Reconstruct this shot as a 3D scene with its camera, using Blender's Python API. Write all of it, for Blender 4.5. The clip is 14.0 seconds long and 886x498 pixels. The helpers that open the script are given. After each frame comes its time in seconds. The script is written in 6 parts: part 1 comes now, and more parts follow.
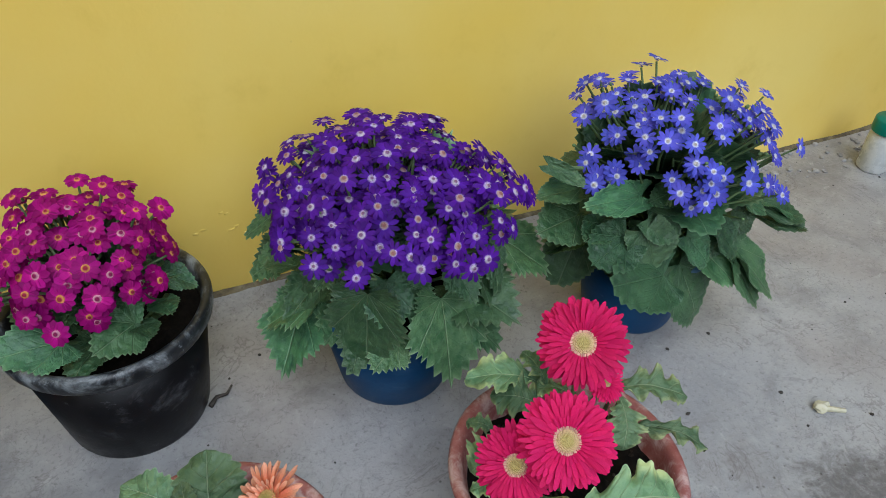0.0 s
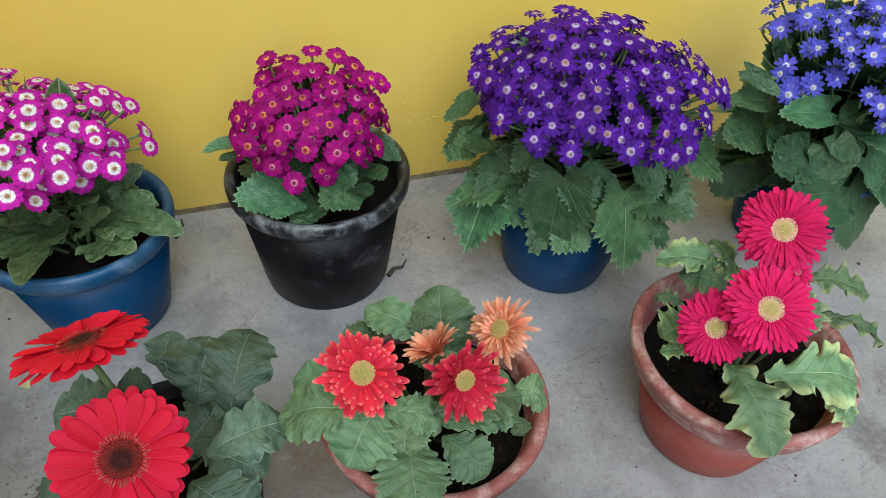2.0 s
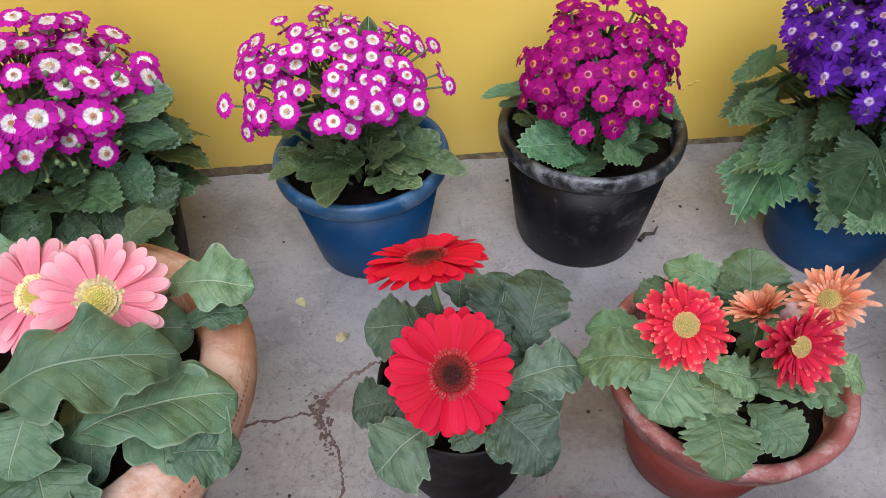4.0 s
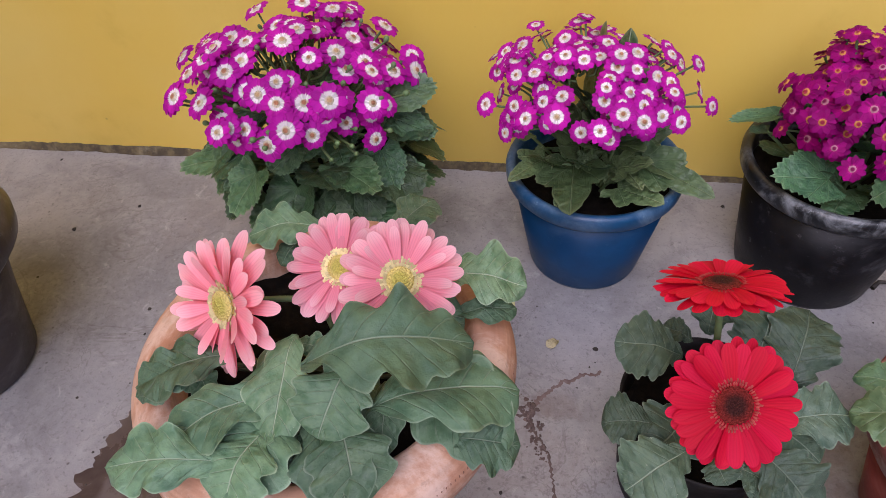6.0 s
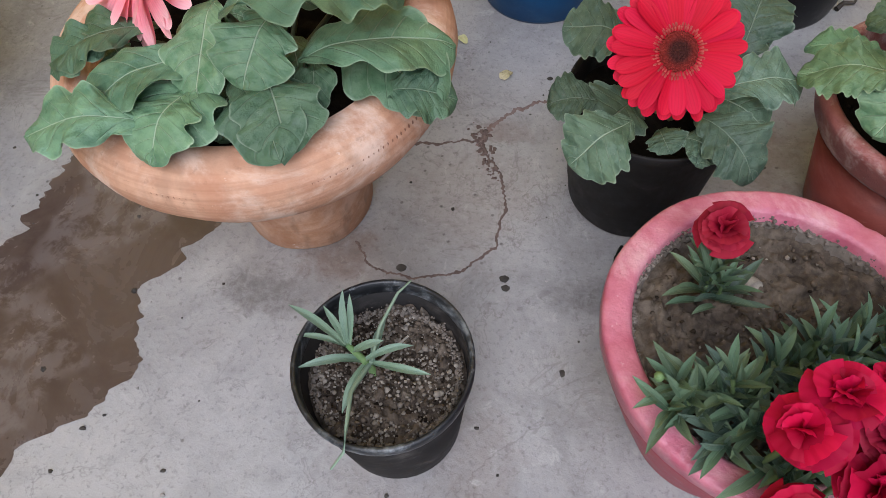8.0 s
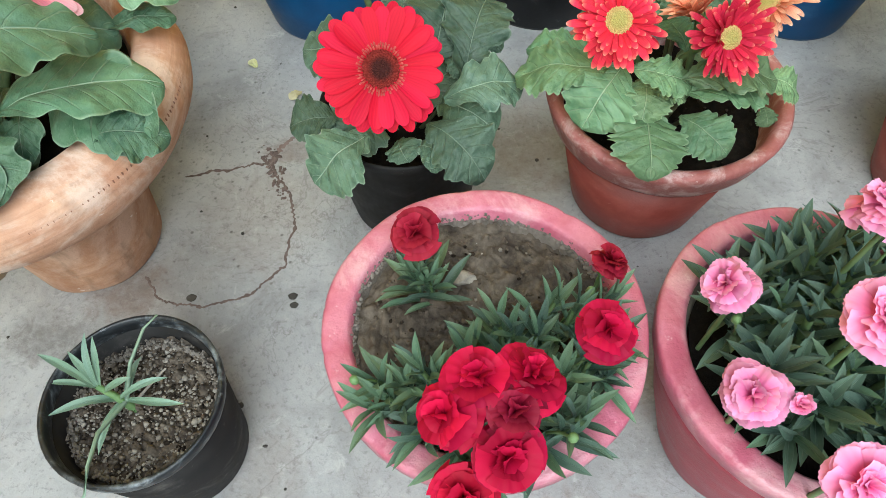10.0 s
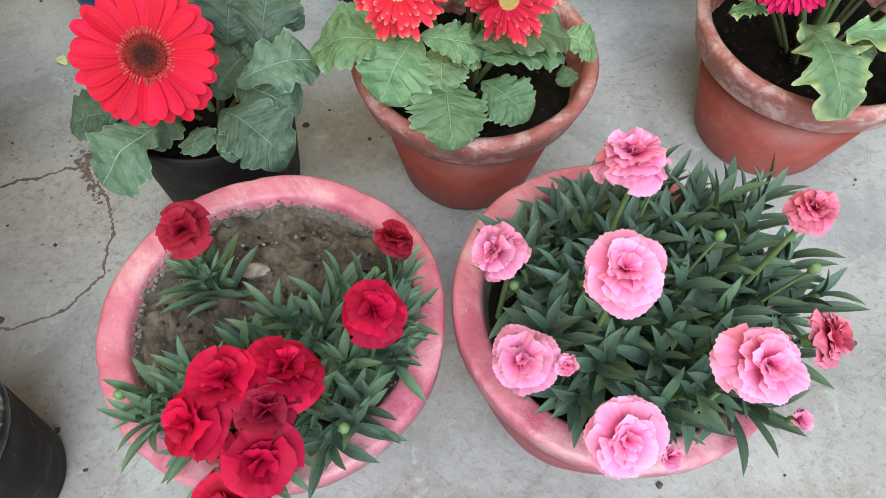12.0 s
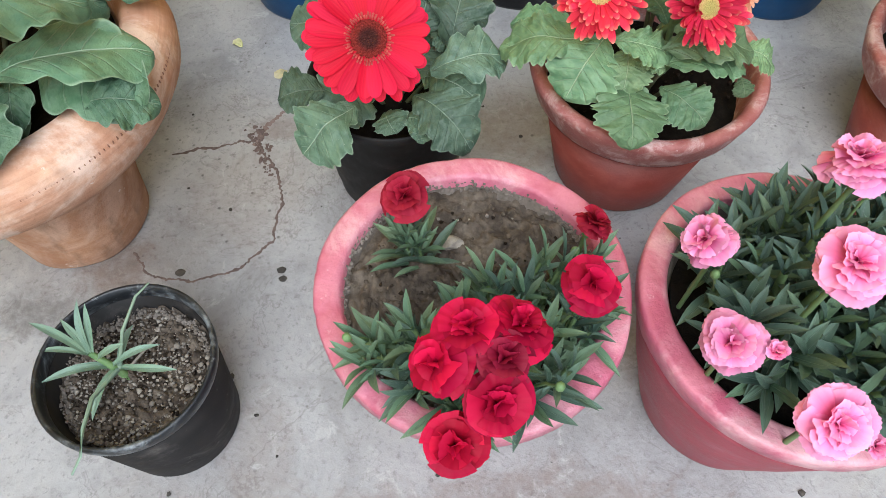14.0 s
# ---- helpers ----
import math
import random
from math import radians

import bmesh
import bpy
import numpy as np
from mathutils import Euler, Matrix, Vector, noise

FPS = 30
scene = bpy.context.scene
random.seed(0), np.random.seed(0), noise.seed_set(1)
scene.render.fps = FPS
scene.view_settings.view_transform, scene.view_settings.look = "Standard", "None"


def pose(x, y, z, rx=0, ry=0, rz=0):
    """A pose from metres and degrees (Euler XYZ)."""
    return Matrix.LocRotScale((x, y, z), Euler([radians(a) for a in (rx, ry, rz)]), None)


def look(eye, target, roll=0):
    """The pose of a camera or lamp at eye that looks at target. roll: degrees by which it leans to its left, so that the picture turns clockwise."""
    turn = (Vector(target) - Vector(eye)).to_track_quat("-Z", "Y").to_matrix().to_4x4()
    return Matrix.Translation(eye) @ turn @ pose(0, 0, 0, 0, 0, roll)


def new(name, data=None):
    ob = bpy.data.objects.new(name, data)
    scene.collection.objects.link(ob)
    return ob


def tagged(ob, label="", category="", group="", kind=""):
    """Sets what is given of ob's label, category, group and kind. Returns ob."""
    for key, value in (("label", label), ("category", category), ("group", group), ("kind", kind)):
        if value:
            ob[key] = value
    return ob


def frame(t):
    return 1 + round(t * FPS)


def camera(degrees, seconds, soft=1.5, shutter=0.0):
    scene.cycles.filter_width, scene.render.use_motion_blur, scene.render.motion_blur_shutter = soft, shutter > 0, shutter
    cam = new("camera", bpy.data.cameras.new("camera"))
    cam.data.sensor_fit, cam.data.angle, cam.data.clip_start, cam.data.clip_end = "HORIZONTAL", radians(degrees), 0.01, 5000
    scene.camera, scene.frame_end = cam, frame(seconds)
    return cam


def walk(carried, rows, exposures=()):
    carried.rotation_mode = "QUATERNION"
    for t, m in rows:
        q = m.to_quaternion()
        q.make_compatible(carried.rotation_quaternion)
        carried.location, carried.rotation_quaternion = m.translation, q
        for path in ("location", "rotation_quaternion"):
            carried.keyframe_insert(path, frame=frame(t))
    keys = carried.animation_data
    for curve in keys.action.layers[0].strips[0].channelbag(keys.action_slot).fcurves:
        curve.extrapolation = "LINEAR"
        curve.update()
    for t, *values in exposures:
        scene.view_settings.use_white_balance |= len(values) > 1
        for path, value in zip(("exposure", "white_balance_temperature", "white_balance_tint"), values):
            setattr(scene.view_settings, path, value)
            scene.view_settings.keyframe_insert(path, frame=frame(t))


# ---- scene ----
cam = camera(65.6, 14.0, soft=0.85)
PATH = [
    (0, (0.025, -0.954, 0.845), (0.713, 0.427, -0.427), 2.9),
    (0.5, (0.003, -0.976, 0.826), (0.652, 0.393, -0.479), 3.0),
    (1, (-0.019, -0.988, 0.832), (0.598, 0.356, -0.515), 4.0),
    (1.5, (-0.094, -0.999, 0.838), (0.449, 0.334, -0.55), 2.6),
    (2, (-0.165, -1.004, 0.825), (0.305, 0.35, -0.569), 3.6),
    (2.5, (-0.206, -1.011, 0.808), (0.173, 0.351, -0.607), 2.8),
    (3, (-0.253, -1.008, 0.8), (0.003, 0.367, -0.63), 0.8),
    (3.5, (-0.293, -1.001, 0.793), (-0.129, 0.374, -0.651), -0.5),
    (4, (-0.333, -0.993, 0.793), (-0.284, 0.393, -0.647), -2.5),
    (4.2, (-0.352, -0.992, 0.791), (-0.344, 0.392, -0.653), -2.8),
    (6.3, (-0.509, -1.002, 0.806), (-0.8, 0.377, -0.613), -4.7),
    (6.5, (-0.514, -1.009, 0.8), (-0.821, 0.352, -0.633), -5.4),
    (7, (-0.513, -1.058, 0.732), (-0.83, 0.129, -0.845), -9.0),
    (7.5, (-0.506, -1.098, 0.69), (-0.786, -0.046, -0.988), -7.5),
    (8, (-0.454, -1.106, 0.683), (-0.627, -0.051, -1.007), -5.2),
    (8.2, (-0.419, -1.102, 0.676), (-0.542, -0.065, -1.03), -4.7),
    (10.3, (-0.242, -1.111, 0.711), (-0.128, -0.05, -0.98), -1.3),
    (10.5, (-0.203, -1.111, 0.713), (-0.019, -0.076, -0.988), -0.0),
    (11, (-0.153, -1.107, 0.706), (0.113, -0.097, -1.0), 0.2),
    (11.5, (-0.161, -1.11, 0.692), (0.108, -0.118, -1.023), 1.8),
    (12, (-0.178, -1.113, 0.685), (0.065, -0.122, -1.035), 1.7),
    (12.5, (-0.222, -1.12, 0.685), (-0.018, -0.095, -1.021), 1.8),
    (13, (-0.289, -1.141, 0.689), (-0.172, -0.1, -1.014), 1.6),
    (13.5, (-0.304, -1.142, 0.705), (-0.223, -0.094, -0.997), -0.3),
    (14, (-0.294, -1.138, 0.704), (-0.207, -0.092, -0.998), -0.7),
]
EXPOSURES = [(0,-0.17,5450,5),(2,0.1,5650,1),(4,0.33,5740,16),(6.5,-0.08,5830,30),(7.1,0.09,5680,14),(8,0.18,5720,13),(10.5,0.77,5680,-5),(12.5,0.65,5730,2),(14,0.71,5710,5)]
walk(cam, [(t, look(eye, target, roll)) for t, eye, target, roll in PATH], EXPOSURES)

# ---- light ----
world = bpy.data.worlds.new("sky")
scene.world = world
world.use_nodes = True
wn = world.node_tree.nodes
sky = wn.new("ShaderNodeTexSky")
sky.sky_type, sky.sun_disc = "NISHITA", False
sky.sun_elevation, sky.sun_rotation = radians(53), radians(190)
sky.dust_density, sky.air_density = 3.0, 1.0
wn["Background"].inputs["Strength"].default_value = 0.095
world.node_tree.links.new(sky.outputs["Color"], wn["Background"].inputs["Color"])

sun = new("sun", bpy.data.lights.new("sun", "SUN"))
sun.data.energy, sun.data.angle, sun.data.color = 2.9, radians(64), (1.0, 0.97, 0.94)
sun.matrix_world = look((-0.9, -5.2, 6.8), (0, 0, 0))


# ---- materials ----
class Mat:
    """A node material with short helpers."""

    def __init__(self, name, rough=0.6):
        self.m = bpy.data.materials.new(name)
        self.m.use_nodes = True
        self.n, self.l = self.m.node_tree.nodes, self.m.node_tree.links
        self.b = self.n["Principled BSDF"]
        self.b.inputs["Roughness"].default_value = rough
        self.coord = self.n.new("ShaderNodeTexCoord")
        self.info = self.n.new("ShaderNodeObjectInfo")

    def put(self, socket, value):
        if hasattr(value, "is_output"):
            self.l.new(value, socket)
        elif isinstance(value, tuple) and len(value) == 3 and len(socket.default_value) == 4:
            socket.default_value = (*value, 1)
        else:
            socket.default_value = value

    def math(self, op, a, b=0.0, c=0.0, clamp=False):
        k = self.n.new("ShaderNodeMath")
        k.operation, k.use_clamp = op, clamp
        for s, v in zip(k.inputs, (a, b, c)):
            self.put(s, v)
        return k.outputs[0]

    def noise(self, scale, detail=4.0, rough=0.55, space="Object", vary=False, warp=0.0):
        k = self.n.new("ShaderNodeTexNoise")
        k.inputs["Scale"].default_value, k.inputs["Detail"].default_value, k.inputs["Roughness"].default_value = scale, detail, rough
        k.inputs["Distortion"].default_value = warp
        if vary:
            k.noise_dimensions = "4D"
            self.put(k.inputs["W"], self.math("MULTIPLY", self.info.outputs["Random"], 37.0))
        self.l.new(self.coord.outputs[space], k.inputs["Vector"])
        return k.outputs["Fac"]

    def spots(self, scale, feature="F1", space="Object"):
        k = self.n.new("ShaderNodeTexVoronoi")
        k.feature = feature
        k.inputs["Scale"].default_value = scale
        self.l.new(self.coord.outputs[space], k.inputs["Vector"])
        return k.outputs["Distance"]

    def span(self, value, a, b, c=0.0, d=1.0):
        k = self.n.new("ShaderNodeMapRange")
        k.interpolation_type = "SMOOTHSTEP"
        for s, v in zip(k.inputs, (value, a, b, c, d)):
            self.put(s, v)
        return k.outputs[0]

    def mix(self, fac, a, b, kind="MIX"):
        k = self.n.new("ShaderNodeMix")
        k.data_type, k.blend_type = "RGBA", kind
        self.put(k.inputs[0], fac)
        self.put(k.inputs[6], a)
        self.put(k.inputs[7], b)
        return k.outputs[2]

    def ramp(self, fac, *stops):
        k = self.n.new("ShaderNodeValToRGB")
        while len(k.color_ramp.elements) < len(stops):
            k.color_ramp.elements.new(0.5)
        for e, (p, c) in zip(k.color_ramp.elements, stops):
            e.position, e.color = p, (*c, 1)
        self.put(k.inputs[0], fac)
        return k.outputs[0]

    def uv(self):
        k = self.n.new("ShaderNodeSeparateXYZ")
        self.l.new(self.coord.outputs["UV"], k.inputs[0])
        return k.outputs[0], k.outputs[1]

    def shade(self, color, low=0.85, high=1.15, hue=0.0, by="object"):
        """Vary a colour from object to object, or from piece to piece of one mesh."""
        r = self.info.outputs["Random"]
        if by == "island":
            r = self.n.new("ShaderNodeNewGeometry").outputs["Random Per Island"]
        k = self.n.new("ShaderNodeHueSaturation")
        self.put(k.inputs["Value"], self.span(r, 0.0, 1.0, low, high))
        self.put(k.inputs["Hue"], self.span(self.math("FRACT", self.math("MULTIPLY", r, 7.3)), 0.0, 1.0, 0.5 - hue, 0.5 + hue))
        self.put(k.inputs["Color"], color)
        return k.outputs[0]

    def bump(self, height, strength=0.3, distance=0.002):
        k = self.n.new("ShaderNodeBump")
        k.inputs["Strength"].default_value, k.inputs["Distance"].default_value = strength, distance
        self.put(k.inputs["Height"], height)
        self.l.new(k.outputs[0], self.b.inputs["Normal"])

    def done(self, color, rough=None, spec=0.5, thin=0.0):
        self.put(self.b.inputs["Base Color"], color)
        if rough is not None:
            self.put(self.b.inputs["Roughness"], rough)
        self.b.inputs["Specular IOR Level"].default_value = spec
        if thin:
            t = self.n.new("ShaderNodeBsdfTranslucent")
            self.put(t.inputs["Color"], color)
            x = self.n.new("ShaderNodeMixShader")
            x.inputs[0].default_value = thin
            self.l.new(self.b.outputs[0], x.inputs[1])
            self.l.new(t.outputs[0], x.inputs[2])
            self.l.new(x.outputs[0], self.n["Material Output"].inputs["Surface"])
        return self.m


def wall_paint():
    m = Mat("yellow_wall_paint")
    big, mid, fine = m.noise(1.3, 5), m.noise(7.0, 6, 0.6), m.noise(120.0, 3)
    c = m.mix(m.span(big, 0.35, 0.7), (0.82, 0.58, 0.10), (0.86, 0.66, 0.17))
    c = m.mix(m.span(mid, 0.55, 0.8, 0.0, 0.35), c, (0.60, 0.40, 0.04))
    c = m.mix(m.span(m.spots(9.0), 0.0, 0.035, 0.5, 0.0), c, (0.25, 0.18, 0.06))
    m.bump(m.math("ADD", m.math("MULTIPLY", mid, 1.0), m.math("MULTIPLY", fine, 0.25)), 0.35, 0.004)
    return m.done(c, m.span(mid, 0.3, 0.8, 0.28, 0.45), 0.5)


def concrete():
    m = Mat("smooth_grey_concrete")
    big, mid, fine = m.noise(1.6, 6, 0.6, warp=0.4), m.noise(9.0, 8, 0.65, warp=0.6), m.noise(140.0, 4, 0.7)
    c = m.mix(m.span(big, 0.3, 0.7), (0.305, 0.304, 0.309), (0.425, 0.424, 0.428))
    c = m.mix(m.span(mid, 0.42, 0.7, 0.0, 0.7), c, (0.22, 0.218, 0.22))
    c = m.mix(m.span(m.noise(4.1, 5, 0.6, warp=0.8), 0.54, 0.74, 0.0, 0.6), c, (0.48, 0.48, 0.475))
    c = m.mix(m.span(m.noise(2.3, 4, 0.55, warp=0.5), 0.5, 0.68, 0.0, 0.4), c, (0.28, 0.235, 0.21))
    # Larger patches in set places: dark damp marks, brown earth, painted light and shade.
    place = m.n.new("ShaderNodeSeparateXYZ")
    m.l.new(m.coord.outputs["Object"], place.inputs[0])
    ragged, grainy = m.noise(26.0, 6, 0.7, warp=0.8), m.noise(70.0, 6, 0.75)
    DAMP, EARTH_AND_SHADE, GREY, PALE_LIGHT = (0.09, 0.083, 0.08), (0.185, 0.135, 0.11), (0.17, 0.166, 0.168), (0.52, 0.52, 0.525)
    for x, y, rx, ry, depth, tone in (
        # The pale patches paint in where the floor takes more light.
        (-0.78, -0.95, 0.22, 0.12, 0.45, PALE_LIGHT), (-1.17, -0.78, 0.14, 0.16, 0.5, PALE_LIGHT), (-0.25, -0.41, 0.28, 0.09, 0.4, PALE_LIGHT), (0.12, -0.47, 0.10, 0.08, 0.4, PALE_LIGHT),
        (0.80, -0.735, 0.10, 0.07, 0.8, DAMP), (0.58, -0.70, 0.035, 0.06, 0.6, DAMP), (-1.13, -0.697, 0.042, 0.030, 0.6, GREY),
        (-0.729, -0.75, 0.06, 0.035, 0.6, DAMP), (-0.652, -0.69, 0.05, 0.045, 0.7, EARTH_AND_SHADE), (-0.454, -0.493, 0.045, 0.025, 0.5, EARTH_AND_SHADE),
        # Brown at the front and between bowls, grey along the wall, include painted shade.
        (-0.051, -0.83, 0.05, 0.08, 0.7, EARTH_AND_SHADE), (-0.14, -0.52, 0.07, 0.07, 0.55, EARTH_AND_SHADE), (-0.22, -1.02, 0.2, 0.06, 0.6, EARTH_AND_SHADE),
        (-1.17, -0.33, 0.25, 0.14, 0.5, GREY), (-0.16, -0.69, 0.06, 0.05, 0.55, EARTH_AND_SHADE), (-0.50, -0.60, 0.09, 0.10, 0.3, EARTH_AND_SHADE),
        (-0.36, -0.735, 0.05, 0.03, 0.5, DAMP), (0.18, -0.73, 0.05, 0.06, 0.45, GREY), (-1.0, -0.12, 0.5, 0.07, 0.4, GREY),
        (1.30, -0.10, 0.3, 0.07, 0.5, GREY), (0.22, -0.92, 0.05, 0.1, 0.45, EARTH_AND_SHADE), (0.10, -1.13, 0.35, 0.09, 0.5, EARTH_AND_SHADE), (-0.47, -0.93, 0.05, 0.08, 0.3, EARTH_AND_SHADE), (-0.05, -0.37, 0.10, 0.05, 0.4, GREY),
    ):
        dx = m.math("DIVIDE", m.math("SUBTRACT", place.outputs[0], x), rx)
        dy = m.math("DIVIDE", m.math("SUBTRACT", place.outputs[1], y), ry)
        d = m.math("SQRT", m.math("ADD", m.math("MULTIPLY", dx, dx), m.math("MULTIPLY", dy, dy)))
        d = m.math("ADD", d, m.math("MULTIPLY", m.math("SUBTRACT", ragged, 0.5), 2.2))
        c = m.mix(m.math("MULTIPLY", m.span(d, 0.45, 1.15, depth, 0.0), m.span(grainy, 0.3, 0.6, 0.45, 1.0)), c, tone)
    c = m.mix(m.span(m.noise(23.0, 8, 0.7, warp=1.0), 0.60, 0.76, 0.0, 0.35), c, (0.14, 0.13, 0.125))
    c = m.mix(m.span(m.noise(55.0, 8, 0.75, warp=0.5), 0.5, 0.8, 0.0, 0.45), c, (0.47, 0.47, 0.47))
    c = m.mix(m.span(m.noise(48.0, 8, 0.75, warp=1.2), 0.56, 0.72, 0.0, 0.28), c, (0.17, 0.163, 0.16))
    c = m.mix(m.span(fine, 0.52, 0.72, 0.0, 0.6), c, (0.16, 0.153, 0.15))
    c = m.mix(m.span(m.noise(14.0, 9, 0.8, warp=1.5), 0.59, 0.70, 0.0, 0.4), c, (0.17, 0.158, 0.152))
    c = m.mix(m.span(m.noise(33.0, 6, 0.7, warp=0.8), 0.58, 0.72, 0.0, 0.5), c, (0.52, 0.515, 0.51))
    c = m.mix(m.span(m.noise(75.0, 6, 0.8, warp=1.0), 0.58, 0.70, 0.0, 0.5), c, (0.15, 0.142, 0.138))
    c = m.mix(m.span(m.spots(16.0), 0.02, 0.045, 0.65, 0.0), c, (0.07, 0.06, 0.055))
    for scale, seat, depth in ((4.0, 0.5, 0.4), (7.5, 0.47, 0.35), (15.0, 0.52, 0.3)):
        vein = m.math("ABSOLUTE", m.math("SUBTRACT", m.noise(scale, 5, 0.6, warp=1.6), seat))
        vein = m.math("MULTIPLY", m.span(vein, 0.0, 0.012, 1.0, 0.0), m.span(m.noise(scale * 0.7, 3), 0.45, 0.6, 0.0, depth))
        c = m.mix(vein, c, (0.12, 0.10, 0.095))
    pits = m.span(m.spots(60.0), 0.05, 0.16, 1.0, 0.0)
    pits = m.math("MULTIPLY", pits, m.span(m.noise(5.0, 4, 0.6), 0.48, 0.62))
    c = m.mix(m.math("MULTIPLY", pits, 0.7), c, (0.09, 0.08, 0.075))
    m.bump(m.math("SUBTRACT", m.math("ADD", mid, m.math("MULTIPLY", fine, 0.4)), m.math("MULTIPLY", pits, 0.5)), 0.5, 0.004)
    return m.done(c, m.span(mid, 0.3, 0.7, 0.36, 0.62), 0.5)


def plain(name, a, b, scale=30.0, rough=0.6, dust=None, dusty=0.5, bump=0.2, spec=0.5, reach=(0.5, 0.75)):
    """Paint, plastic or clay: two tones, and dust or scuffs with a shape of their own."""
    m = Mat(name, rough)
    n = m.noise(scale, 6, 0.65, vary=True)
    c = m.mix(m.span(n, 0.35, 0.7), a, b)
    if dust:
        d = m.noise(scale * 0.45, 8, 0.7, vary=True, warp=0.7)
        c = m.mix(m.span(d, reach[0], reach[1], 0.0, dusty), c, dust)
        streak = m.noise(scale * 2.5, 4, 0.7, vary=True)
        c = m.mix(m.span(streak, 0.62, 0.72, 0.0, dusty * 0.8), c, dust)
    m.bump(m.math("ADD", n, m.math("MULTIPLY", m.noise(scale * 8, 3), 0.4)), bump, 0.002)
    return m.done(c, m.span(n, 0.3, 0.7, rough - 0.08, rough + 0.1), spec)


def thrown_clay(name, low, high, bloomed, stained):
    """Unglazed clay turned on a wheel: fine rings, lime bloom, dark damp runs."""
    m = Mat(name, 0.75)

    def stretched(x, y, z, detail):
        k, t = m.n.new("ShaderNodeMapping"), m.n.new("ShaderNodeTexNoise")
        k.inputs["Scale"].default_value = (x, y, z)
        t.inputs["Scale"].default_value, t.inputs["Detail"].default_value = 1.0, detail
        m.l.new(m.coord.outputs["Object"], k.inputs["Vector"])
        m.l.new(k.outputs[0], t.inputs["Vector"])
        return t.outputs["Fac"]

    rings, runs = stretched(5, 5, 260, 3), stretched(60, 60, 14, 6)
    n, bloom, grain = m.noise(16.0, 6, 0.65), m.noise(9.0, 7, 0.7, warp=0.8), m.noise(120.0, 4, 0.7)
    c = m.mix(m.span(n, 0.35, 0.7), low, high)
    c = m.mix(m.span(rings, 0.4, 0.62, 0.0, 0.35), c, (0.36, 0.17, 0.095))
    c = m.mix(m.span(bloom, 0.42, 0.60, 0.0, bloomed), c, (0.76, 0.58, 0.47))
    c = m.mix(m.math("MULTIPLY", m.span(runs, 0.45, 0.68, 0.0, stained), m.span(n, 0.4, 0.6)), c, (0.23, 0.135, 0.085))
    c = m.mix(m.span(m.noise(42.0, 5, 0.7), 0.66, 0.72, 0.0, 0.7), c, (0.80, 0.72, 0.64))
    c = m.mix(m.span(grain, 0.58, 0.72, 0.0, 0.35), c, (0.27, 0.14, 0.085))
    m.bump(m.math("ADD", m.math("MULTIPLY", rings, 0.5), m.math("ADD", n, m.math("MULTIPLY", grain, 0.3))), 0.55, 0.003)
    return m.done(c, 0.75, 0.25)


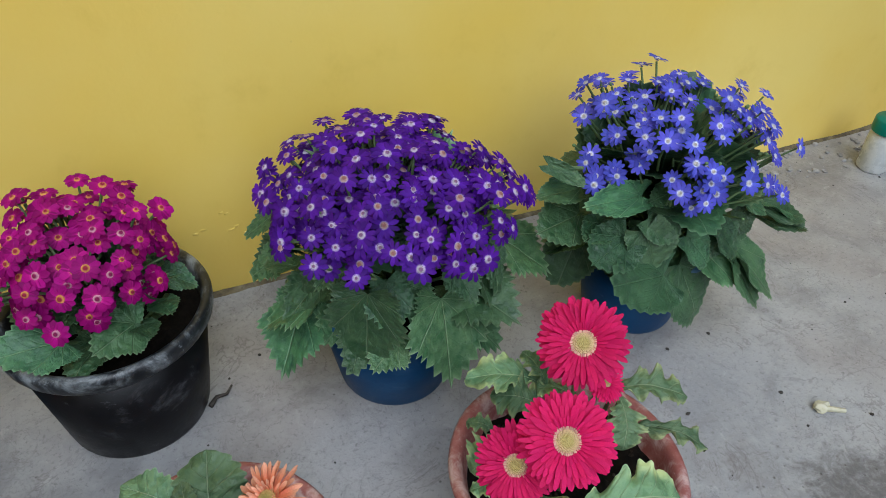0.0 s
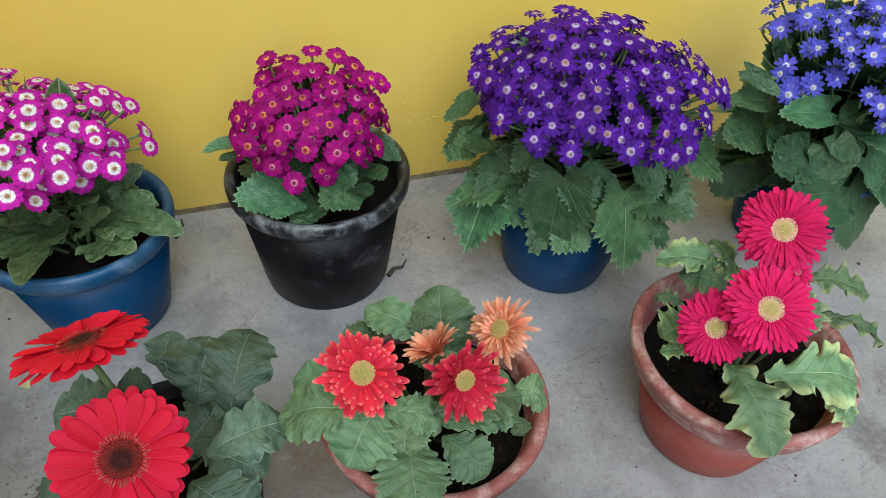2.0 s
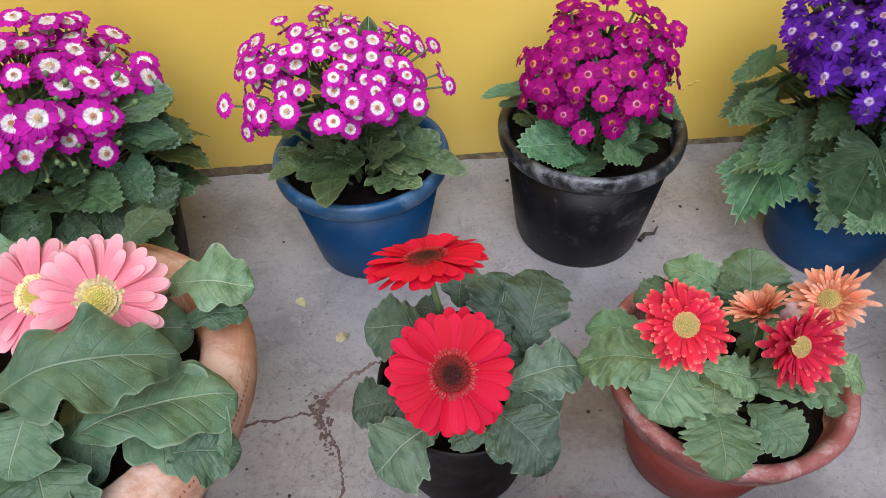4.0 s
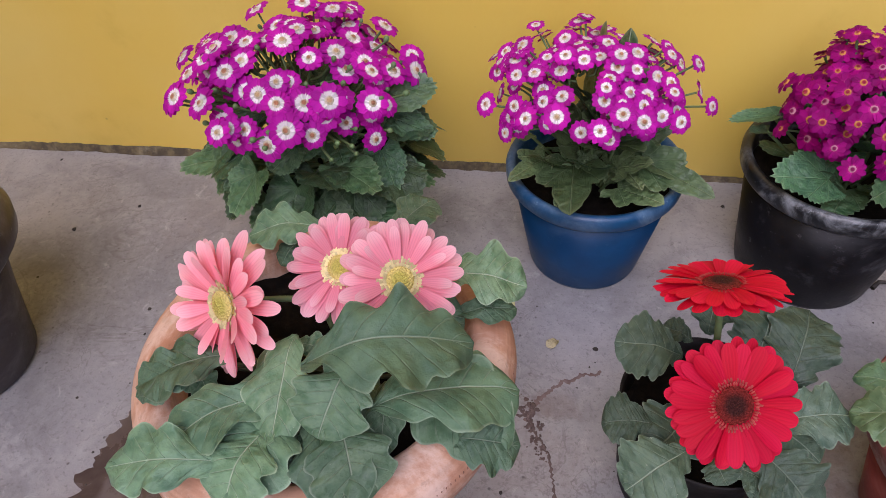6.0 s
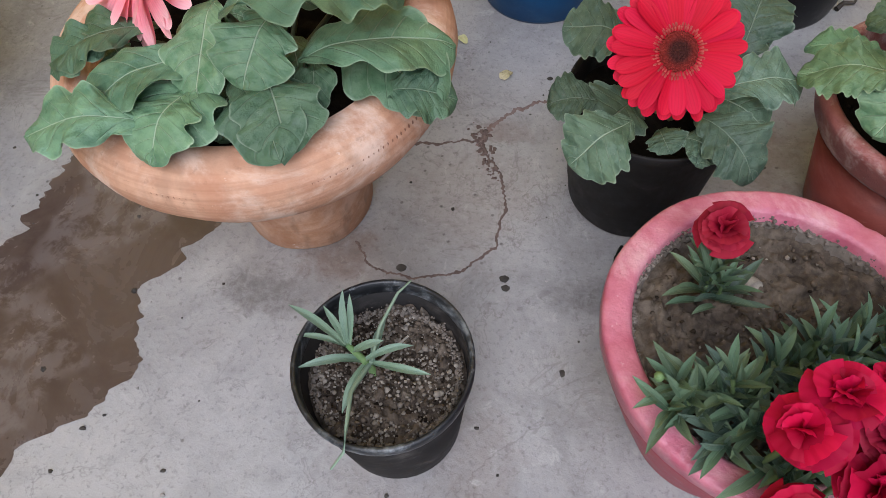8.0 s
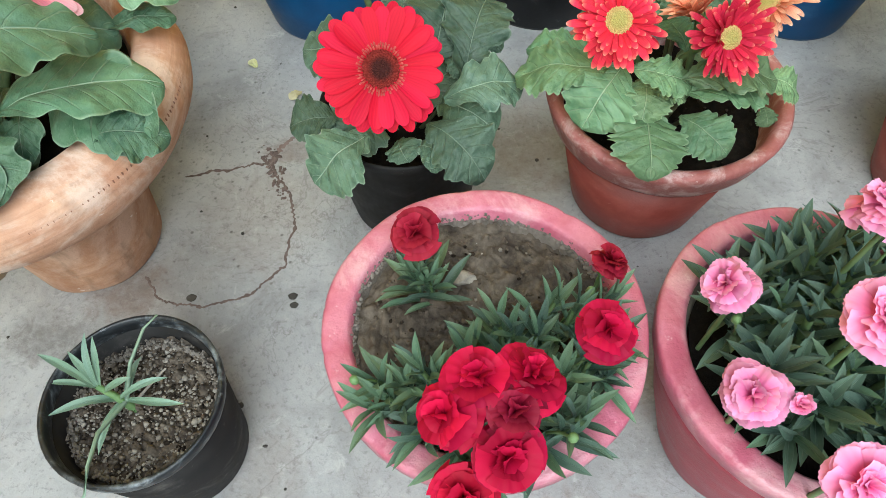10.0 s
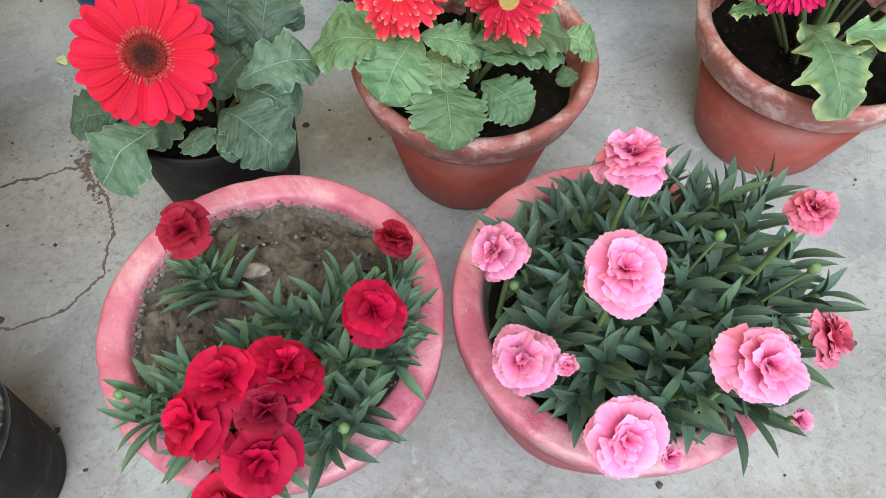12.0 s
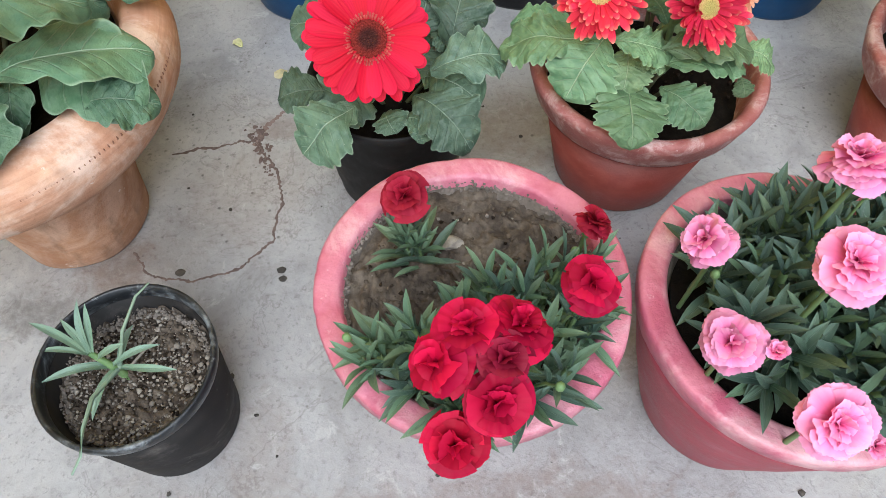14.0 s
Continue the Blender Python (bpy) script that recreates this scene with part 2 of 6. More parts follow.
def leaf_paint(name, deep, light, vein, veins=7.0, edge=None, palm=False, rough=0.40, spots=0.0, quilted=3.0):
    m = Mat(name, rough)
    u, v = m.uv()
    off = m.math("MULTIPLY", m.math("ABSOLUTE", m.math("SUBTRACT", v, 0.5)), 2.0)
    if palm:
        line = m.math("PINGPONG", m.math("ADD", m.math("MULTIPLY", v, veins), 0.5), 0.5)
        rib = m.span(m.math("MULTIPLY", line, m.math("ADD", u, 0.1)), 0.004, 0.026, 1.0, 0.0)
        net = m.math("PINGPONG", m.math("SUBTRACT", m.math("MULTIPLY", u, 5.0), m.math("MULTIPLY", line, 3.2)), 0.5)
        side = m.span(net, 0.0, 0.06, 0.14, 0.0)
    else:
        rib = m.span(off, 0.008, 0.03, 1.0, 0.0)
        s = m.math("PINGPONG", m.math("SUBTRACT", m.math("MULTIPLY", u, veins), m.math("MULTIPLY", m.math("POWER", off, 0.85), 1.5)), 0.5)
        wander = m.math("ADD", s, m.math("MULTIPLY", m.math("SUBTRACT", m.noise(7.0, 3, 0.5, vary=True), 0.5), 0.22))
        side = m.math("MULTIPLY", m.span(m.math("ABSOLUTE", wander), 0.0, 0.05, 0.5, 0.0), m.span(off, 0.5, 1.0, 1.0, 0.1))
    lines = m.math("MAXIMUM", rib, side)
    n = m.noise(9.0, 5, 0.6, vary=True)
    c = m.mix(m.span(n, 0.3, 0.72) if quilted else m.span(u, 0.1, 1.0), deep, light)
    if edge:
        c = m.mix(m.math("MULTIPLY", m.span(off if not palm else u, 0.45, 0.95), m.span(m.noise(5.0, 3, vary=True), 0.30, 0.58)), c, edge)
    c = m.mix(m.span(m.noise(3.2, 3, 0.5, vary=True), 0.42, 0.68, 0.0, 0.45 if quilted else 0.15), c, tuple(1.22 * x for x in light))
    c = m.mix(m.math("MULTIPLY", lines, 0.6 if palm else 0.75), c, vein)
    # Pale margin: light caught by the thick leaf edge, painted in.
    c = m.mix(m.span(u if palm else off, 0.93, 1.0, 0.0, 0.5), c, vein)
    if spots:
        c = m.mix(m.span(m.noise(38.0, 4, 0.6, vary=True), 0.64, 0.76, 0.0, spots), c, (0.42, 0.45, 0.36))
        c = m.mix(m.span(m.noise(6.0, 6, 0.7, vary=True, warp=0.5), 0.50, 0.74, 0.0, spots * 0.5), c, (0.24, 0.32, 0.25))
    c = m.shade(c, 0.62, 1.28, 0.016) if quilted else m.shade(c, 0.82, 1.12, 0.02)
    quilt = m.math("MULTIPLY", m.math("MINIMUM", m.spots(9.0, "SMOOTH_F1"), 0.6), -0.16 * quilted)
    pillow = m.math("MULTIPLY", m.math("MINIMUM", net if palm else s, 0.25), (0.16 if palm else 0.3) * min(quilted, 1.0))
    relief = m.math("ADD", m.math("ADD", quilt, pillow), m.math("MULTIPLY", lines, -0.25))
    m.bump(m.math("ADD", relief, m.math("MULTIPLY", n, 0.5 if quilted else 0.12)), 0.7, 0.009)
    return m.done(c, m.span(n, 0.3, 0.7, rough - 0.04, rough + 0.14), 0.5 if palm else 0.3, thin=0.04)


def petal_paint(name, *stops, streaks=0.25, rough=0.55, low=0.8, high=1.15, thin=0.22):
    """Petals: a colour along the length, fine lengthwise streaks."""
    m = Mat(name, rough)
    u, v = m.uv()
    c = m.ramp(u, *stops)
    lines = m.math("PINGPONG", m.math("MULTIPLY", v, 5.0), 0.5)
    dark = m.mix(1.0, c, (0.55, 0.5, 0.55), "MULTIPLY")
    c = m.mix(m.math("MULTIPLY", m.span(lines, 0.0, 0.25, 1.0, 0.0), streaks), c, dark)
    c = m.shade(c, low, high, 0.002, by="island")
    c = m.shade(c, 0.86, 1.1, 0.003)
    m.bump(lines, 0.25, 0.001)
    return m.done(c, rough, 0.12, thin=thin)


def disc_paint(name, mid, ring, scale=60.0):
    m = Mat(name, 0.7)
    u, v = m.uv()
    c = m.mix(m.span(u, 0.35, 0.8), mid, ring)
    s = m.spots(scale)
    c = m.mix(m.span(s, 0.25, 0.7, 0.0, 0.28), c, m.mix(1.0, c, (0.55, 0.45, 0.4), "MULTIPLY"))
    m.bump(s, 0.6, 0.006)
    return m.done(c, 0.7, 0.2)


M_WALL, M_FLOOR = wall_paint(), concrete()
M_BLUE = plain("blue_plastic", (0.003, 0.04, 0.12), (0.005, 0.06, 0.165), 18, 0.4, (0.16, 0.26, 0.36), 0.2, spec=0.35)
M_BLUE_RIM = plain("scuffed_blue_plastic", (0.004, 0.055, 0.15), (0.010, 0.085, 0.20), 26, 0.42, (0.30, 0.42, 0.52), 0.4, reach=(0.46, 0.72))
M_BLACK = plain("black_plastic", (0.004, 0.004, 0.005), (0.008, 0.008, 0.010), 30, 0.40, (0.17, 0.17, 0.18), 0.36, spec=0.3, reach=(0.55, 0.74))
M_BLACK_MATT = plain("matt_black_plastic", (0.013, 0.012, 0.012), (0.022, 0.020, 0.019), 34, 0.6, (0.14, 0.125, 0.115), 0.45, spec=0.2, reach=(0.5, 0.74))
M_BLACK_RIM = plain("dusty_black_plastic", (0.007, 0.008, 0.010), (0.016, 0.018, 0.021), 48, 0.38, (0.32, 0.35, 0.37), 0.8, reach=(0.45, 0.68))
M_TERRA = plain("red_terracotta", (0.23, 0.042, 0.032), (0.30, 0.070, 0.052), 45, 0.5, (0.42, 0.20, 0.17), 0.35, bump=0.4)
M_TERRA_RIM = plain("worn_terracotta_rim", (0.29, 0.088, 0.078), (0.39, 0.15, 0.135), 75, 0.48, (0.64, 0.48, 0.45), 0.85, reach=(0.45, 0.66), bump=0.8)
M_CLAY = thrown_clay("pale_orange_clay", (0.52, 0.265, 0.16), (0.69, 0.43, 0.29), 0.8, 0.3)
M_CLAY_BODY = thrown_clay("weathered_brown_clay", (0.36, 0.18, 0.10), (0.50, 0.285, 0.17), 0.3, 0.75)
# Bowl bodies: faded red, darkened for the shade on their fronts.
M_PINK = plain("shaded_faded_red_paint", (0.25, 0.028, 0.048), (0.36, 0.068, 0.098), 36, 0.5, (0.50, 0.22, 0.25), 0.45, bump=0.7)
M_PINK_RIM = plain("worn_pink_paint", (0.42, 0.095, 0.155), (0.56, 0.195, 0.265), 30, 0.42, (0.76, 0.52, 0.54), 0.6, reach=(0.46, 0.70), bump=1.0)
M_CEMENT = plain("raw_cement", (0.12, 0.102, 0.085), (0.22, 0.19, 0.165), 60, 0.9, (0.32, 0.29, 0.26), 0.5, bump=1.0)
M_DARK = plain("dark_brown_glaze", (0.036, 0.028, 0.03), (0.062, 0.05, 0.052), 26, 0.38, (0.28, 0.26, 0.27), 0.45, reach=(0.48, 0.74))
M_SOIL = plain("dark_potting_soil", (0.004, 0.0035, 0.003), (0.013, 0.010, 0.008), 90, 0.95, (0.05, 0.04, 0.03), 0.3, bump=1.0, spec=0.1)
M_SAND = plain("dry_sandy_soil", (0.052, 0.041, 0.033), (0.15, 0.122, 0.095), 60, 0.95, (0.26, 0.22, 0.175), 0.55, bump=1.0, spec=0.1)
M_CLOD = plain("damp_soil_crumbs", (0.012, 0.009, 0.007), (0.045, 0.034, 0.025), 90, 0.95, spec=0.1)
M_STONE = plain("pale_soil_grit", (0.15, 0.13, 0.11), (0.36, 0.33, 0.285), 60, 0.95)
M_STEM = plain("green_stem", (0.095, 0.155, 0.055), (0.155, 0.225, 0.095), 40, 0.6)
M_STEM_DARK = plain("brownish_stem", (0.07, 0.09, 0.04), (0.13, 0.12, 0.06), 40, 0.65)
M_BUD = plain("green_bud", (0.10, 0.19, 0.07), (0.2, 0.30, 0.12), 60, 0.55)
M_TWIG = plain("dry_brown_twig", (0.09, 0.05, 0.025), (0.17, 0.10, 0.055), 60, 0.8)
M_DIRT = plain("dark_floor_dirt", (0.03, 0.026, 0.022), (0.09, 0.08, 0.07), 60, 0.9)
M_JOINT = plain("dirty_plaster_joint", (0.07, 0.055, 0.035), (0.20, 0.16, 0.08), 45, 0.9, (0.42, 0.37, 0.24), 0.6, bump=0.8)
M_CRUMB = plain("broken_mortar", (0.24, 0.23, 0.22), (0.42, 0.41, 0.4), 40, 0.9, (0.12, 0.11, 0.1), 0.5, bump=0.6)
M_SMEAR = plain("reddish_dirt_smear", (0.17, 0.115, 0.105), (0.25, 0.19, 0.175), 50, 0.9, (0.30, 0.27, 0.26), 0.8)
M_NOTCH_SHADE = plain("notch_shade_on_clay", (0.22, 0.10, 0.06), (0.32, 0.16, 0.10), 40, 0.85)
M_CRACK = plain("rusty_crack_dirt", (0.095, 0.068, 0.060), (0.19, 0.14, 0.125), 50, 0.9)

M_CIN_LEAF = leaf_paint("cineraria_leaf", (0.030, 0.090, 0.038), (0.080, 0.172, 0.070), (0.22, 0.33, 0.18), 7.0, palm=True, spots=0.3)
M_CIN_OLIVE = leaf_paint("glossy_olive_cineraria_leaf", (0.050, 0.092, 0.034), (0.12, 0.185, 0.075), (0.27, 0.34, 0.18), 7.0, palm=True, spots=0.2, rough=0.32)
M_CIN_DARK = leaf_paint("dark_cineraria_leaf", (0.024, 0.068, 0.029), (0.072, 0.145, 0.062), (0.14, 0.24, 0.12), 7.0, palm=True, spots=0.25)
M_GER_LEAF = leaf_paint("grey_green_gerbera_leaf", (0.074, 0.158, 0.084), (0.155, 0.262, 0.148), (0.40, 0.50, 0.36), 7.0, spots=0.5)
M_GER_DUSTY = leaf_paint("dusty_gerbera_leaf", (0.054, 0.096, 0.064), (0.104, 0.160, 0.108), (0.28, 0.36, 0.27), 7.0, spots=0.6)
M_GER_LIGHT = leaf_paint("light_gerbera_leaf", (0.095, 0.165, 0.078), (0.165, 0.25, 0.122), (0.36, 0.44, 0.27), 7.0, spots=0.25)
M_GER_MID = leaf_paint("fresh_gerbera_leaf", (0.08, 0.165, 0.085), (0.145, 0.24, 0.125), (0.34, 0.43, 0.28), 7.0, spots=0.25)
M_GER_PALE = leaf_paint("yellow_edged_gerbera_leaf", (0.09, 0.175, 0.085), (0.16, 0.26, 0.125), (0.38, 0.47, 0.27), 7.0, edge=(0.46, 0.54, 0.25), spots=0.25)
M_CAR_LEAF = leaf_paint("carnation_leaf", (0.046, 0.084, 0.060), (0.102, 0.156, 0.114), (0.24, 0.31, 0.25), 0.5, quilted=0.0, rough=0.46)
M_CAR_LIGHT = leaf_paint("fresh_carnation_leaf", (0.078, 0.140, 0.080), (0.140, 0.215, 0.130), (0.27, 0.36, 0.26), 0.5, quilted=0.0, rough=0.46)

M_PURPLE = petal_paint("purple_petals", (0.0, (0.55, 0.45, 0.7)), (0.24, (0.5, 0.36, 0.68)), (0.32, (0.092, 0.012, 0.31)), (1.0, (0.068, 0.009, 0.24)), low=0.65, high=1.25)
M_VIOLET_DISC = disc_paint("lilac_disc", (0.30, 0.16, 0.32), (0.72, 0.66, 0.78))
M_MAGENTA = petal_paint("magenta_petals", (0.0, (0.70, 0.24, 0.28)), (0.24, (0.60, 0.04, 0.27)), (0.38, (0.39, 0.004, 0.20)), (1.0, (0.32, 0.003, 0.17)), low=0.65)
M_ORANGE_DISC = disc_paint("orange_disc", (0.42, 0.03, 0.08), (0.88, 0.42, 0.12))
M_ROSE_DISC = disc_paint("rose_disc", (0.30, 0.02, 0.12), (0.85, 0.42, 0.55))
M_WHITE_EYE = petal_paint("white_eyed_magenta_petals", (0.0, (0.87, 0.85, 0.8)), (0.42, (0.87, 0.82, 0.84)), (0.50, (0.56, 0.020, 0.40)), (1.0, (0.47, 0.008, 0.34)), streaks=0.06)
M_CREAM_DISC = disc_paint("cream_disc", (0.55, 0.26, 0.14), (0.85, 0.8, 0.6))
M_SKYBLUE = petal_paint("blue_petals", (0.0, (0.88, 0.88, 0.92)), (0.2, (0.75, 0.76, 0.95)), (0.32, (0.130, 0.130, 0.68)), (1.0, (0.090, 0.088, 0.58)))
M_TAN_DISC = disc_paint("tan_disc", (0.42, 0.20, 0.18), (0.62, 0.42, 0.40))
M_LEMON_DISC = disc_paint("pale_yellow_disc", (0.72, 0.52, 0.28), (0.86, 0.80, 0.62))
M_WHITE_DISC = disc_paint("white_disc", (0.6, 0.55, 0.5), (0.88, 0.86, 0.84))

M_RED = petal_paint("scarlet_petals", (0.0, (0.40, 0.002, 0.016)), (0.5, (0.66, 0.007, 0.038)), (1.0, (0.75, 0.014, 0.056)), streaks=0.2, low=0.9, high=1.06)
M_RED_DISC = disc_paint("dark_brown_disc", (0.05, 0.012, 0.01), (0.20, 0.02, 0.015))
M_RED_FLORET = petal_paint("pinkish_florets", (0.0, (0.25, 0.006, 0.01)), (0.8, (0.44, 0.03, 0.035)), (1.0, (0.58, 0.11, 0.10)))
M_CRIMSON = petal_paint("crimson_petals", (0.0, (0.6, 0.02, 0.11)), (0.5, (0.72, 0.008, 0.115)), (1.0, (0.78, 0.016, 0.145)), streaks=0.4, low=0.85, high=1.06)
M_PALE_DISC = disc_paint("yellowish_disc", (0.55, 0.45, 0.16), (0.72, 0.52, 0.28))
M_PALE_FLORET = petal_paint("pale_florets", (0.0, (0.6, 0.12, 0.10)), (1.0, (0.85, 0.55, 0.42)))
M_CORAL = petal_paint("orange_red_petals", (0.0, (0.60, 0.10, 0.06)), (0.36, (0.60, 0.015, 0.05)), (0.88, (0.68, 0.028, 0.075)), (0.97, (0.78, 0.13, 0.12)), (1.0, (0.85, 0.36, 0.24)), streaks=0.4)
M_APRICOT = petal_paint("apricot_petals", (0.0, (0.72, 0.46, 0.08)), (0.30, (0.64, 0.17, 0.08)), (0.6, (0.76, 0.24, 0.13)), (1.0, (0.88, 0.50, 0.34)), streaks=0.85, low=0.85)
M_GREEN_DISC = disc_paint("yellow_green_disc", (0.62, 0.56, 0.12), (0.82, 0.68, 0.22))
M_OLIVE_DISC = disc_paint("olive_yellow_disc", (0.46, 0.40, 0.12), (0.62, 0.42, 0.16))
M_LEMON = petal_paint("pale_yellow_florets", (0.0, (0.7, 0.6, 0.15)), (1.0, (0.88, 0.78, 0.42)))
M_ROSE = petal_paint("salmon_pink_petals", (0.0, (0.90, 0.58, 0.54)), (0.25, (0.90, 0.26, 0.33)), (0.7, (0.92, 0.33, 0.40)), (1.0, (0.94, 0.56, 0.59)), streaks=0.2, low=0.9, high=1.08)
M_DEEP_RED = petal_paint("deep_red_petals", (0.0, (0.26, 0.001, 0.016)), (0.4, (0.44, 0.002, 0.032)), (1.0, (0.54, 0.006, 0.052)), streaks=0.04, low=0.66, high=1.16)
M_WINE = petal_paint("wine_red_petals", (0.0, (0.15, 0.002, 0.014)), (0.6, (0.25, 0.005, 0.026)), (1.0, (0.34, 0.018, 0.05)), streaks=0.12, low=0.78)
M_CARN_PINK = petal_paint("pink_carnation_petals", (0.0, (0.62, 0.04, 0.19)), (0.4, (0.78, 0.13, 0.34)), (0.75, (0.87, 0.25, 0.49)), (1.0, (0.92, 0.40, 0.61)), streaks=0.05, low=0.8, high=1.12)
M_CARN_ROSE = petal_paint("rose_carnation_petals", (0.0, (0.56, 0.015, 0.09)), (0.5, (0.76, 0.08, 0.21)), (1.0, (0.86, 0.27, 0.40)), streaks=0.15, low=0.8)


# ---- building helpers ----
UP = Vector((0, 0, 1))


def mesh_of(bm, name, material, smooth=True):
    me = bpy.data.meshes.new(name)
    bmesh.ops.recalc_face_normals(bm, faces=bm.faces) if smooth == "closed" else None
    bm.to_mesh(me)
    bm.free()
    if material:
        me.materials.append(material)
    if smooth:
        me.shade_smooth()
    return me


def thing(name, x, y, label, category, group="", z=0.0):
    return hang(tagged(new(name), label, category, group), None, Matrix.Translation((x, y, z)))


def hang(ob, parent, m):
    """Set ob under parent with the world pose m. Things stand unturned, so that a shift is all it needs."""
    if parent:
        ob.parent = parent
        p = parent
        chain = Matrix.Identity(4)
        while p:
            chain = p.matrix_basis @ chain
            p = p.parent
        ob.matrix_basis = chain.inverted() @ m
    else:
        ob.matrix_basis = m
    return ob


def link(name, me, parent, m, label="", kind=""):
    """One object on a mesh that may be shared, at a world pose."""
    return hang(tagged(new(name, me), label, "", "", kind), parent, m)


def part(name, bm, material, parent, label="", smooth=True, kind=""):
    """A bmesh in the thing's own coordinates as one mesh object under it."""
    ob = tagged(new(name, mesh_of(bm, name, material, smooth)), label, "", "", kind)
    ob.parent = parent
    return ob


def grid(bm, rows, uvs=None, close=False):
    """Faces between rows of points; with uvs (the same shape) as a UV map."""
    layer = bm.loops.layers.uv.verify() if uvs else None
    made = [[bm.verts.new(p) for p in row] for row in rows]
    for i in range(len(rows) - 1):
        n = len(rows[i])
        for j in range(n if close else n - 1):
            k = (j + 1) % n
            quad = ((i, j), (i, k), (i + 1, k), (i + 1, j))
            f = bm.faces.new([made[a][b] for a, b in quad])
            if uvs:
                for loop, (a, b) in zip(f.loops, quad):
                    loop[layer].uv = uvs[a][b]
    return made


def lathe(bm, profile, seg=56, wobble=0.0, seed=0.0):
    rows = []
    for r, z in profile:
        row = []
        for k in range(seg):
            a = 2 * math.pi * k / seg
            d = 1 + wobble * noise.noise((math.cos(a) * 1.7 + seed, math.sin(a) * 1.7, z * 9))
            row.append((r * d * math.cos(a), r * d * math.sin(a), z))
        rows.append(row)
    grid(bm, rows, close=True)
    return bm


def tube(bm, points, r0, r1, seg=6):
    pts = [Vector(p) for p in points]
    rows = []
    for i, p in enumerate(pts):
        d = (pts[min(i + 1, len(pts) - 1)] - pts[max(i - 1, 0)]).normalized()
        a = d.cross(Vector((0.31, 0.95, 0.11))).normalized()
        b = d.cross(a)
        r = r0 + (r1 - r0) * i / (len(pts) - 1)
        rows.append([p + r * (math.cos(t) * a + math.sin(t) * b) for t in (2 * math.pi * k / seg for k in range(seg))])
    grid(bm, rows, close=True)
    return bm


def blob(bm, centre, size, seed, rough=0.25, sub=1):
    """A small uneven lump."""
    made = bmesh.ops.create_icosphere(bm, subdivisions=sub, radius=1.0)["verts"]
    s = Vector(size) if not isinstance(size, (int, float)) else Vector((size, size, size))
    for v in made:
        d = 1 + rough * noise.noise(v.co * 1.6 + Vector((seed, seed * 1.7, 0)))
        v.co = Vector(centre) + Vector((v.co.x * s.x, v.co.y * s.y, v.co.z * s.z)) * d


def span_pose(base, tip, up=UP, wide=None, deep=None):
    """The pose that lays a unit shape (+Y its length, +Z its face) from base to tip."""
    base, tip = Vector(base), Vector(tip)
    y = tip - base
    size = y.length
    y = y.normalized()
    x = y.cross(Vector(up))
    x = x.normalized() if x.length > 1e-4 else y.orthogonal().normalized()
    z = x.cross(y)
    w, d = wide or size, deep or size
    return Matrix(((x.x * w, y.x * size, z.x * d, base.x), (x.y * w, y.y * size, z.y * d, base.y), (x.z * w, y.z * size, z.z * d, base.z), (0, 0, 0, 1)))


def face_pose(place, facing, size, spin=0.0):
    """The pose of a flower of unit diameter whose face (+Z) looks along facing."""
    z = Vector(facing).normalized()
    q = z.to_track_quat("Z", "Y").to_matrix().to_4x4()
    return Matrix.Translation(place) @ q @ Matrix.Rotation(spin, 4, "Z") @ Matrix.Scale(size, 4)


